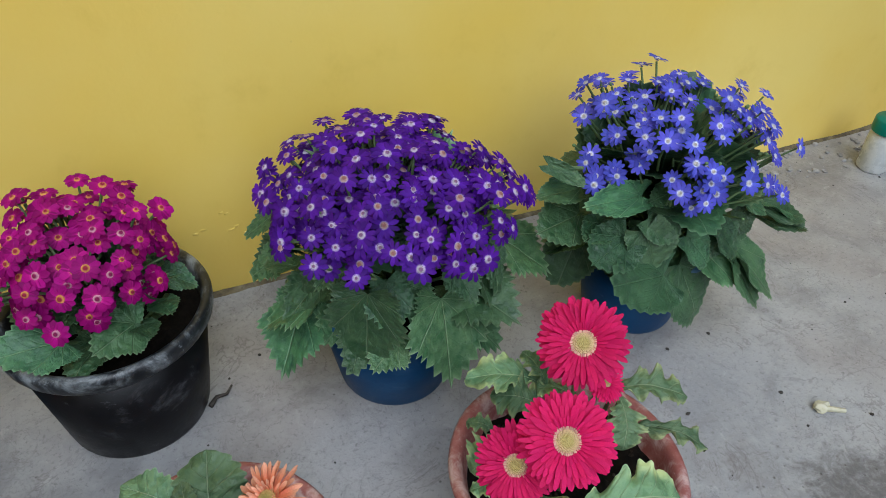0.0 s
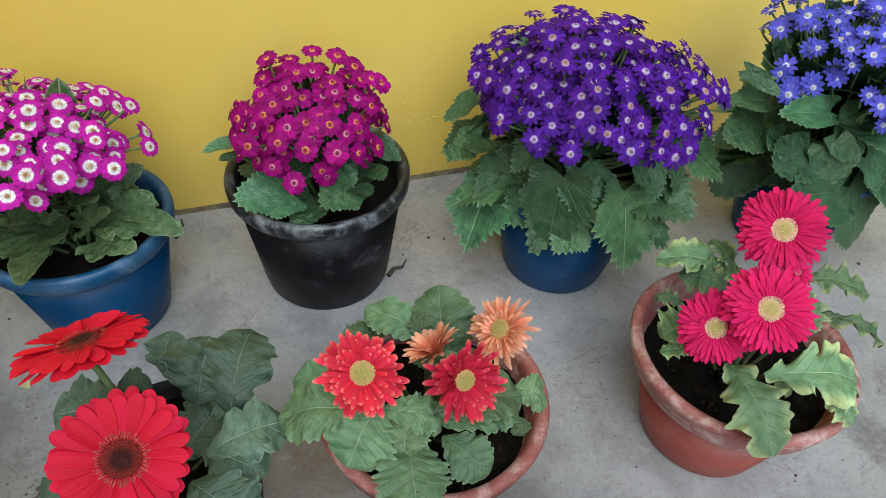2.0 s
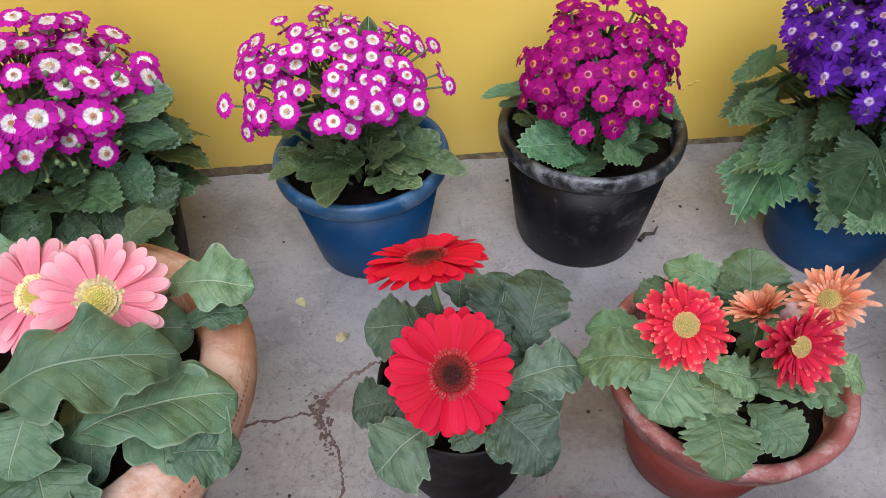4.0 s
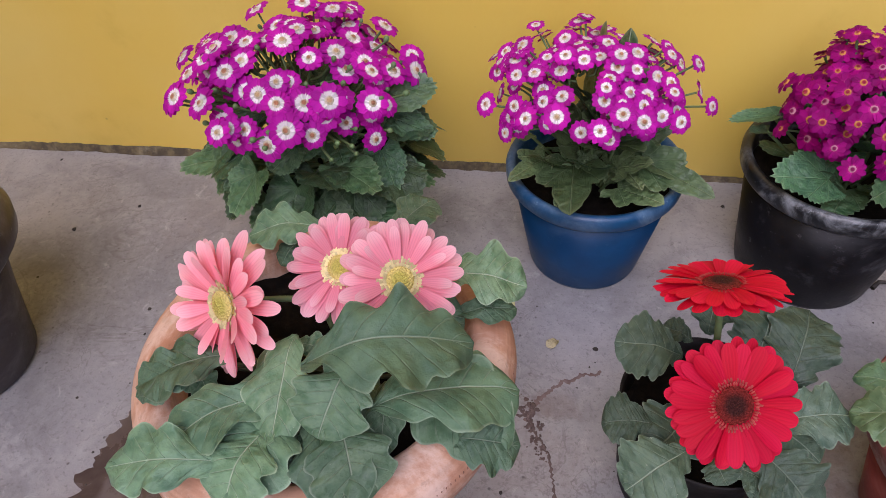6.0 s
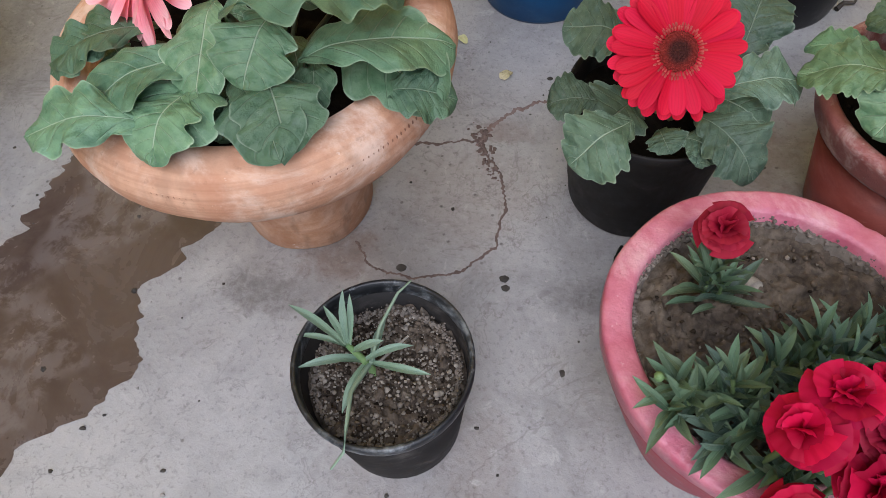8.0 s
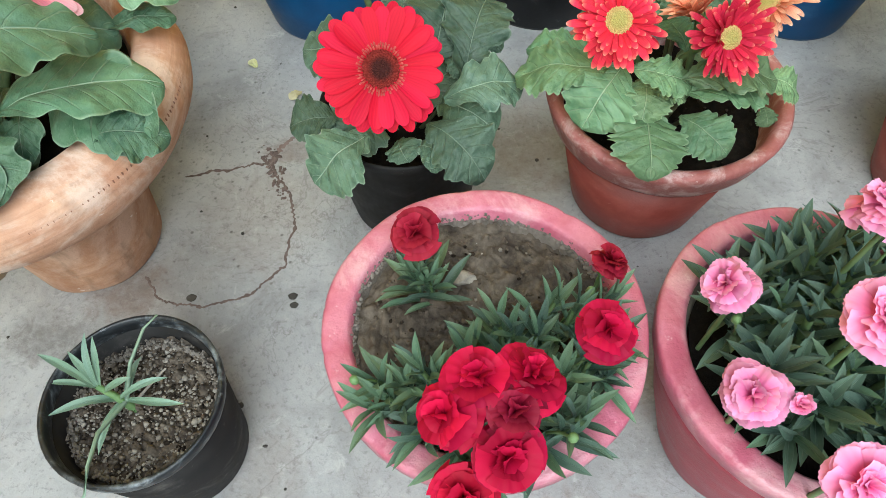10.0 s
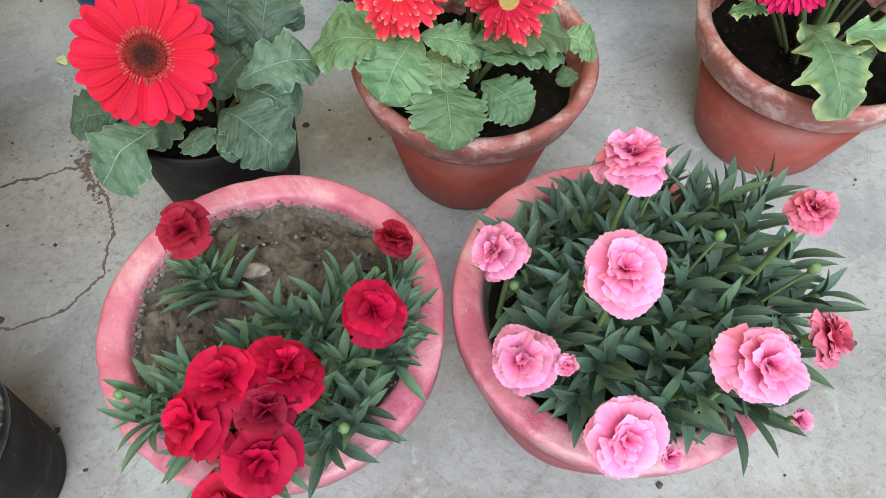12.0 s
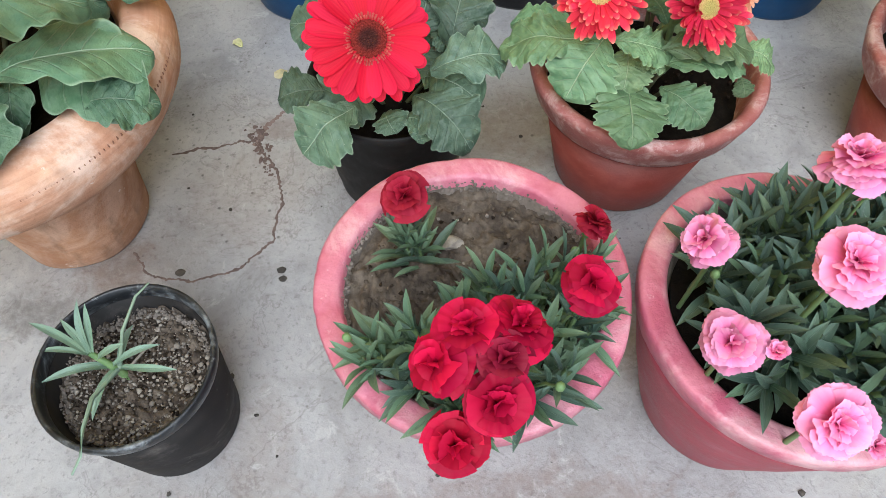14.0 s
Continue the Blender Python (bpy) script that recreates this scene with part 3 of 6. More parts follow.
# ---- leaves ----
def gerbera_leaf(seed, material, lobes=3.0, depth=0.4, arch=0.16, droop=0.18, wave=0.05, teeth=0.03, top=0.05):
    """A blade one long along +Y and about 0.66 wide, broadest past its middle: rounded lobes with notches between them, deeper towards the stalk."""
    rnd = random.Random(seed)
    bm, rows, uvs = bmesh.new(), [], []
    nu, nv = 52, 14
    ph, ph2 = rnd.uniform(0, 6), rnd.uniform(0, 6)
    shift = (rnd.uniform(0.0, 0.5), rnd.uniform(0.0, 0.5))
    bow, skew = rnd.uniform(-0.10, 0.10), rnd.uniform(-0.12, 0.12)
    peak = rnd.uniform(1.05, 1.35)
    for i in range(nu + 1):
        u = i / nu
        env = 0.37 * max(0.0, math.sin(math.pi * max(u, 0.01) ** peak)) ** 0.55
        env = max(env, 0.03 * (1 - u))
        row, uvrow = [], []
        for j in range(nv + 1):
            v = j / nv * 2 - 1
            side = 1 if v > 0 else 0
            notch = (0.5 + 0.5 * math.cos(2 * math.pi * (lobes * u ** 0.9 + shift[side]))) ** 1.7
            cut = (depth * (1 - u) + top) * notch
            crenate = teeth * (1.6 * abs(math.sin(math.pi * (lobes * 2.4 * u + ph + 0.4 * side))) - 0.8)
            half = env * (1 + skew * v) * (1 - (cut - crenate) * abs(v) ** 1.5)
            x = half * v + bow * u * (1 - u)
            y = u + 0.10 * v * v * math.sin(math.pi * min(1, u * 1.1)) * (1 - u)
            z = arch * math.sin(math.pi * u) - droop * u ** 2.2
            z += 0.16 * abs(v) ** 1.1 * half - 0.10 * v * v * half - 0.05 * v * v * u
            z += wave * abs(v) ** 1.6 * (math.sin(2 * math.pi * lobes * 0.8 * u + ph2 + 1.7 * side) + 0.3 * math.sin(2 * math.pi * lobes * 1.9 * u + ph))
            z += 0.005 * math.cos(2 * math.pi * (7.0 * u - 1.5 * abs(v) ** 0.85)) * min(1, 4 * abs(v)) * (1 - abs(v) ** 3)
            z += 0.05 * noise.noise((3.0 * x + seed, 3.0 * y, 0.3 * seed)) - 0.016 * math.exp(-(v / 0.08) ** 2)
            row.append((x, y, z))
            uvrow.append((u, j / nv))
        rows.append(row)
        uvs.append(uvrow)
    grid(bm, rows, uvs)
    # The blade starts and ends where the pose says, whatever its arch.
    end = rows[-1][nv // 2][2]
    for vert in bm.verts:
        vert.co.z -= end * vert.co.y
    return mesh_of(bm, "leaf", material)


def cineraria_leaf(seed, material, teeth=11, cup=0.10, droop=0.22, point=0.25, saws=0.13, lobed=0.16):
    """A broad heart-shaped toothed blade about one long along +Y, its ribs fanning out from the stalk's end near the origin."""
    rnd = random.Random(seed)
    bm, rows, uvs = bmesh.new(), [], []
    na, nr = 120, 7
    ph, wide = rnd.uniform(0, 6), rnd.uniform(0.82, 1.0)
    for k in range(nr + 1):
        f = k / nr
        row, uvrow = [], []
        for j in range(na + 1):
            a = (j / na * 2 - 1) * radians(128)
            r = 0.35 + (0.30 + point) * math.exp(-(a / wide) ** 2)
            lobe = 1 - 2 * abs((3.5 * a / math.pi + 0.5) % 1.0 - 0.5)
            saw = (abs(a) / radians(128) * (teeth + 5) + 0.13 * math.sin(ph + 3 * a)) % 1.0
            r *= 1 + f ** 3 * saws * (saw - 0.5) + lobed * f * f * (lobe - 0.6) + 0.04 * f * math.sin(4 * a + ph)
            x, y = r * f * math.sin(a), 0.12 + r * f * math.cos(a)
            z = cup * f * f * 0.6 + 0.05 * abs(math.sin(a)) * f - droop * max(0.0, y) ** 2
            z += 0.03 * f * f * math.sin(6 * a + ph) - 0.022 * f * (1 - f * 0.6) * (lobe ** 4)
            z += 0.035 * noise.noise((3.5 * x + seed, 3.5 * y, seed * 0.7))
            row.append((x, y, z))
            uvrow.append((f, 0.5 + a / radians(256)))
        rows.append(row)
        uvs.append(uvrow)
    grid(bm, rows, uvs)
    return mesh_of(bm, "leaf", material)


def lance_leaf(seed, material, bend=0.25, width=0.14):
    """A narrow blade one long along +Y, broadest past its middle, keeled along it and pointed."""
    bm, rows, uvs = bmesh.new(), [], []
    for i in range(9):
        u = i / 8
        half = width * 0.5 * (0.5 + 0.5 * math.sin(math.pi * min(u, 0.62) / 1.24)) * (1 - max(0.0, (u - 0.5) / 0.5) ** 2.2)
        half = max(half, 0.002)
        row, uvrow = [], []
        for j in range(5):
            v = j / 4 * 2 - 1
            row.append((half * v + 0.03 * math.sin(3 * u + seed), u, bend * (u - u * u * 1.5) + 0.55 * half * abs(v)))
            uvrow.append((u, j / 4))
        rows.append(row)
        uvs.append(uvrow)
    grid(bm, rows, uvs)
    return mesh_of(bm, "leaf", material)


def stalk_mesh(name, material, thick=1.0, seg=5):
    """A tapering stalk one long along +Y."""
    bm = bmesh.new()
    tube(bm, [(0, t, 0) for t in (0, 0.33, 0.66, 1)], 0.55 * thick, 0.42 * thick, seg)
    return mesh_of(bm, name, material)


# ---- flowers ----
ROUNDED = [0.0, 0.22, 0.44, 0.62, 0.74, 0.85, 0.93, 0.98, 1.0]


def petal(bm, length, width, start, lift, curl, turn, height=0.0, tip=0.5, nu=5, nv=3, dent=0.0, twist=0.0, cup=0.25, steps=None):
    """One petal of a flower whose face is +Z, from radius start outward. lift: radians up from flat; curl: how it bends over its length."""
    rows, uvs = [], []
    ca, sa = math.cos(turn), math.sin(turn)
    for u in steps or [i / nu for i in range(nu + 1)]:
        w = width * 0.5 * (0.42 + 0.58 * math.sin(min(1.0, u / 0.72) * math.pi / 2))
        if u > 0.72:
            w *= tip + (1 - tip) * math.sqrt(max(0.0, 1 - ((u - 0.72) / 0.28) ** 2))
        ang = lift + curl * u
        x = start + length * u * math.cos(ang * 0.75)
        z = height + length * u * math.sin(ang * 0.75)
        row, uvrow = [], []
        for j in range(nv + 1):
            v = j / nv * 2 - 1
            out = x - dent * length * (1 - abs(v)) * (u == 1) - (0.10 * length * v * v if u == 1 and not steps else 0)
            y = w * v
            zz = z + cup * w * v * v + twist * w * v
            row.append((ca * out - sa * y, sa * out + ca * y, zz))
            uvrow.append(((start + length * u) / (start + length), j / nv))
        rows.append(row)
        uvs.append(uvrow)
    grid(bm, rows, uvs)


def dome(bm, radius, height, base=0.0, seg=16, rings=5, bumps=0.0):
    rows, uvs = [], []
    for i in range(rings + 1):
        f = 1 - i / rings
        row, uvrow = [], []
        for k in range(seg):
            a = 2 * math.pi * k / seg
            z = base + height * math.sqrt(max(0.0, 1 - f * f)) + bumps * noise.noise((9 * f * math.cos(a) / max(radius, 1e-3), 9 * f * math.sin(a), 0))
            row.append((max(f, 0.02) * radius * math.cos(a), max(f, 0.02) * radius * math.sin(a), z))
            uvrow.append((f, k / seg))
        rows.append(row)
        uvs.append(uvrow)
    grid(bm, rows, uvs, close=True)


def cineraria_flower(seed, petals, count=12, width=0.17, eye=0.13, lift=0.12):
    rnd = random.Random(seed)
    bm = bmesh.new()
    for k in range(count):
        petal(bm, 0.5 - eye * 0.6 + rnd.uniform(-0.03, 0.02), width * rnd.uniform(0.9, 1.1), eye * 0.6, lift + rnd.uniform(-0.1, 0.16), -0.25, 2 * math.pi * (k + rnd.uniform(-0.15, 0.15)) / count, 0.006 * (k % 2), nu=4, nv=2, twist=rnd.uniform(-0.15, 0.15))
    for k in range(10):
        a = 2 * math.pi * k / 10
        petal(bm, 0.10, 0.05, 0.02, -1.2, 0.4, a, -0.02, nu=2, nv=1)
    return mesh_of(bm, "flower", petals)


def cineraria_eye(material, radius=0.13):
    bm = bmesh.new()
    dome(bm, radius, 0.08, 0.01, 14, 4)
    return mesh_of(bm, "disc", material)


def gerbera_flower(seed, material, layers, ragged=0.05):
    """layers: rows of (number, length, width, lift, curl, start, height) for a flower of unit diameter."""
    rnd = random.Random(seed)
    bm = bmesh.new()
    for n, length, width, lift, curl, start, height in layers:
        off = rnd.uniform(0, 6)
        for k in range(n):
            petal(bm, length * rnd.uniform(1 - 2 * ragged, 1 + ragged), width * rnd.uniform(0.88, 1.1), start, lift + rnd.uniform(-ragged, ragged) * 1.6, curl + rnd.uniform(-ragged, ragged) * 2, off + 2 * math.pi * (k + rnd.uniform(-0.2, 0.2)) / n, height, 0.06, 6, 4, twist=rnd.uniform(-0.25, 0.25), cup=rnd.uniform(-0.1, 0.3), steps=ROUNDED)
    return mesh_of(bm, "flower", material)


def gerbera_calyx(material):
    bm = bmesh.new()
    lathe(bm, [(0.03, -0.16), (0.09, -0.12), (0.13, -0.05), (0.12, 0.0)], 16)
    for k in range(18):
        petal(bm, 0.16, 0.05, 0.06, -0.6, 0.9, 2 * math.pi * k / 18, -0.10, nu=3, nv=1)
    return mesh_of(bm, "calyx", material)


def gerbera_eye(material, radius, height=0.05):
    bm = bmesh.new()
    dome(bm, radius, height, 0.015, 22, 6)
    return mesh_of(bm, "disc", material)


FRILLED = ((8, 0.54, -0.02, 0.0, 0.52), (8, 0.50, 0.20, 0.015, 0.50), (7, 0.46, 0.48, 0.03, 0.50), (6, 0.42, 0.85, 0.04, 0.50), (5, 0.37, 1.2, 0.05, 0.5), (3, 0.31, 1.5, 0.05, 0.5))
SOFT = ((6, 0.54, 0.05, 0.0, 0.70), (5, 0.50, 0.34, 0.02, 0.70), (5, 0.45, 0.72, 0.03, 0.66), (4, 0.40, 1.12, 0.04, 0.62), (3, 0.33, 1.45, 0.045, 0.55))
OPENED = ((6, 0.40, 1.15, 0.0, 0.5), (6, 0.42, 1.35, 0.02, 0.4), (4, 0.40, 1.5, 0.03, 0.3))


def carnation_flower(seed, material, layers=FRILLED, frill=0.035, crumple=0.10):
    """A double flower of unit diameter: layers of broad, overlapping, crumpled, fan-shaped petals."""
    rnd = random.Random(seed)
    bm = bmesh.new()
    for n, length, lift, height, wide in layers:
        off = rnd.uniform(0, 6)
        for k in range(n):
            a = off + 2 * math.pi * (k + rnd.uniform(-0.28, 0.28)) / n
            ca, sa = math.cos(a), math.sin(a)
            tilt = lift + rnd.uniform(-0.2, 0.2)
            size = length * rnd.uniform(0.78, 1.1)
            ph, ph2, waves = rnd.uniform(0, 6), rnd.uniform(0, 6), rnd.uniform(0.6, 1.6)
            fold, curl = rnd.uniform(-0.2, 0.2), rnd.uniform(0.25, 0.6) * (1 - 0.35 * lift)
            rows, uvs = [], []
            for i in range(7):
                u = i / 6
                row, uvrow = [], []
                for j in range(17):
                    v = j / 16 * 2 - 1
                    spread = wide * u ** 0.8 + 0.04
                    reach = size * u * (1 - 0.32 * v * v * u) * (1 + frill * (j % 2) * (i == 6))
                    y = size * spread * v
                    wave = size * u ** 3.0 * (crumple * math.sin(waves * math.pi * v + ph) + 0.3 * crumple * math.sin(4.3 * math.pi * v + ph2) + fold * v * v)
                    c, s = math.cos(tilt - curl * u * u), math.sin(tilt - 0.8 * curl * u * u)
                    x, z = reach * c - wave * s, height + reach * s + wave * c
                    row.append((ca * x - sa * y, sa * x + ca * y, z))
                    uvrow.append((u, j / 16))
                rows.append(row)
                uvs.append(uvrow)
            grid(bm, rows, uvs)
    return mesh_of(bm, "flower", material)


def carnation_cup(material):
    bm = bmesh.new()
    lathe(bm, [(0.02, -0.42), (0.10, -0.40), (0.14, -0.25), (0.15, -0.05), (0.13, 0.02)], 12)
    return mesh_of(bm, "calyx", material)


# ---- pots ----
def soil(parent, radius, z, material=None, rough=0.006, seed=1.0, rings=22, seg=64, lumps=0.0):
    """Loose soil, uneven at several scales; lumps adds small clods."""
    bm, rows = bmesh.new(), []
    for i in range(rings + 1):
        r, row = radius * max(i / rings, 0.01), []
        for k in range(seg):
            a = 2 * math.pi * k / seg
            x, y = r * math.cos(a), r * math.sin(a)
            lift = rough * (noise.noise((22 * x + seed, 22 * y, seed)) + 0.6 * noise.noise((60 * x, 60 * y, seed)) + 0.4 * noise.noise((150 * x, 150 * y, seed)))
            if lumps:
                lift += lumps * (abs(noise.noise((95 * x, 95 * y, seed + 3))) + 0.55 * abs(noise.noise((230 * x, 230 * y, seed + 5))) + 0.3 * noise.noise((480 * x, 480 * y, seed + 8)))
            row.append((x, y, z + lift))
        rows.append(row)
    grid(bm, rows, close=True)
    return part("soil", bm, material or M_SOIL, parent)


def plastic_pot(parent, rim, base, h, material, rim_material, label):
    bm = bmesh.new()
    lathe(bm, [(0.002, 0.004), (base - 0.012, 0.004), (base - 0.008, 0.0), (base - 0.002, 0.0), (base, 0.005), (base + 0.12 * (rim - base), 0.03), (rim - 0.011, h - 0.026), (rim - 0.014, h - 0.026), (rim - 0.02, h - 0.06), (base - 0.003, 0.02)])
    pot = part("pot", bm, material, parent, label)
    bm = bmesh.new()
    lathe(bm, [(rim - 0.011, h - 0.028), (rim - 0.004, h - 0.027), (rim - 0.001, h - 0.022), (rim, h - 0.008), (rim - 0.002, h - 0.002), (rim - 0.007, h), (rim - 0.013, h - 0.003), (rim - 0.016, h - 0.012), (rim - 0.018, h - 0.035)])
    part("rim", bm, rim_material, pot)
    return pot


def clay_pot(parent, rim, base, h, label):
    bm = bmesh.new()
    lathe(bm, [(0.002, 0.004), (base - 0.01, 0.003), (base - 0.004, 0.0), (base, 0.006), (rim - 0.021, h - 0.043), (rim - 0.028, h - 0.05), (base, 0.02)], wobble=0.01)
    pot = part("pot", bm, M_TERRA, parent, label)
    bm = bmesh.new()
    lathe(bm, [(rim - 0.022, h - 0.044), (rim - 0.012, h - 0.043), (rim - 0.009, h - 0.038), (rim - 0.002, h - 0.014), (rim, h - 0.006), (rim - 0.003, h - 0.001), (rim - 0.010, h), (rim - 0.015, h - 0.004), (rim - 0.018, h - 0.012), (rim - 0.026, h - 0.05)], wobble=0.008)
    part("rim", bm, M_TERRA_RIM, pot, "rim with pale worn patches")
    return pot


# ---- ground and wall ----
bm = bmesh.new()
grid(bm, [[(x, y, 0) for x in (-60, 60)] for y in (-60, 60)])
ground = tagged(new("ground", mesh_of(bm, "ground", M_FLOOR, False)), "smooth grey concrete floor with stains and hairline cracks", "floor", "", "structure")

bm = bmesh.new()
lathe_box = bmesh.ops.create_cube(bm, size=1.0)["verts"]
for v in lathe_box:
    v.co = Vector((v.co.x * 24, 0.11 + v.co.y * 0.22, 1.35 + v.co.z * 2.7))
wall_north = tagged(new("wall_north", mesh_of(bm, "wall_north", M_WALL, False)), "yellow painted plaster wall meeting the concrete floor", "wall", "", "structure")

# Side walls added out of view to cut the light towards both ends.
for side, x in (("west", -2.0), ("east", 2.05)):
    bm = bmesh.new()
    for v in bmesh.ops.create_cube(bm, size=1.0)["verts"]:
        v.co = Vector((x + v.co.x * 0.22, -2.005 + v.co.y * 4.0, 1.6 + v.co.z * 3.2))
    tagged(new("wall_" + side, mesh_of(bm, "wall_" + side, M_WALL if side == "west" else M_CEMENT, False)), "plain wall closing the yard at its %s side" % side, "wall", "", "structure")

# Blisters in the plaster low on the wall.
bm = bmesh.new()
for k, (x, z) in enumerate(((0.051, 0.136), (0.062, 0.141), (0.095, 0.167), (0.104, 0.163), (0.106, 0.129), (0.116, 0.134), (0.139, 0.126), (0.150, 0.131), (0.128, 0.118))):
    blob(bm, (x, 0.0006, z), (0.006 + 0.002 * math.sin(k * 2.1), 0.0014, 0.003), k * 1.7, 0.7, 2)
tagged(new("plaster_blisters", mesh_of(bm, "plaster_blisters", M_WALL)), "small blisters in the yellow wall plaster", "wall plaster", "", "stuff")

# The rough joint where the plaster meets the floor.
rnd = random.Random(5)
bm, rows = bmesh.new(), []
for k in range(520):
    x = -2.6 + 5.4 * k / 519
    a = 0.0045 + 0.004 * noise.noise((x * 9, 0, 0)) + 0.003 * noise.noise((x * 47, 3, 0))
    hgt = 0.007 + 0.005 * noise.noise((x * 6, 9, 0)) + 0.0016 * noise.noise((x * 60, 5, 0))
    hgt *= 1 + 1.0 * min(1.0, max(0.0, (-0.4 - x) / 0.3))
    rows.append([(x, -0.0005, max(hgt, 0.002)), (x, -max(a, 0.001), max(hgt * 0.7, 0.001)), (x, -max(a, 0.001) - 0.004, 0.0)])
grid(bm, rows)
tagged(new("trim", mesh_of(bm, "trim", M_JOINT)), "dirty cracked joint along the foot of the wall", "trim", "", "structure")


# ---- potted cinerarias ----
CIN_LEAVES = [cineraria_leaf(k, M_CIN_LEAF, 8 + k % 3 * 2, 0.06 + 0.03 * (k % 3), 0.07 + 0.05 * (k % 4), 0.34, 0.17, 0.22) for k in range(6)]
CIN_ROUND = [cineraria_leaf(50 + k, M_CIN_LEAF, 9 + k % 3 * 2, 0.06 + 0.03 * (k % 3), 0.07 + 0.05 * (k % 4), 0.22, 0.11, 0.14) for k in range(5)]
CIN_DARKS = [cineraria_leaf(20 + k, M_CIN_DARK, 9 + k % 3 * 2, 0.05 + 0.03 * (k % 3), 0.06 + 0.05 * (k % 4), 0.22, 0.08, 0.06) for k in range(4)]
STALK = stalk_mesh("leaf_stalk", M_STEM)


def cineraria(plant, crown, leaves, tiers, seed, clear=0):
    """Whorls of leaves round a crown. tiers: number, base radius and height, tip radius and height."""
    rnd = random.Random(seed)
    cx, cy = crown
    for tier, (n, r0, z0, r1, z1) in enumerate(tiers):
        off = rnd.uniform(0, 6)
        for k in range(n):
            a = off + 2 * math.pi * (k + rnd.uniform(-0.3, 0.3)) / n
            b = a + rnd.uniform(-0.25, 0.25)
            if tier < clear and math.sin(b) < -0.2:
                continue
            ra, rb = r0 * rnd.uniform(0.8, 1.15), r1 * rnd.uniform(0.84, 1.08)
            base = Vector((cx + ra * math.cos(a), cy + ra * math.sin(a), z0 + rnd.uniform(-0.015, 0.015)))
            tip = Vector((cx + rb * math.cos(b), cy + rb * math.sin(b), z1 + rnd.uniform(-0.03, 0.03)))
            size = (tip - base).length * rnd.uniform(0.95, 1.15)
            up = Vector((math.cos(b) * 0.5 + rnd.uniform(-0.3, 0.3), math.sin(b) * 0.5 + rnd.uniform(-0.3, 0.3), 1))
            link("leaf", rnd.choice(leaves), plant, span_pose(base, tip, up, size, size))
            foot = Vector((cx + 0.015 * math.cos(a), cy + 0.015 * math.sin(a), max(z0 - 0.07, 0.12)))
            link("leaf_stalk", STALK, plant, span_pose(foot, base + (tip - base) * 0.32, UP, 0.0055, 0.0055))


def broad_leaves(plant, crown, meshes, rows, seed, grow=1.25, lip=None):
    """Single leaves, each from its stalk's end to its tip, with its width."""
    rnd = random.Random(seed)
    for bx, by, bz, tx, ty, tz, w in rows:
        base, tip = Vector((bx, by, bz)), Vector((tx, ty, tz))
        d = tip - base
        size = d.length * grow
        base = base - d * 0.18
        if lip and math.hypot(tx - crown[0], ty - crown[1]) > lip[0] - 0.05:
            # Leaves lie over the pot's rim, not through it.
            base.z, d.z = max(base.z, lip[1] + 0.012), max(d.z, lip[1] + 0.03 - max(base.z, lip[1] + 0.012))
        up = Vector(((bx - crown[0]) * 3, (by - crown[1]) * 3 - 0.35, 0.8)) + Vector((rnd.uniform(-0.2, 0.2), rnd.uniform(-0.2, 0.2), 0))
        link("leaf", rnd.choice(meshes), plant, span_pose(base, base + d.normalized() * size, up, size * w * 1.05, size * 0.8))
        link("leaf_stalk", STALK, plant, span_pose((crown[0], crown[1], max(bz - 0.08, 0.13)), base + d * 0.25, UP, 0.0055, 0.0055))


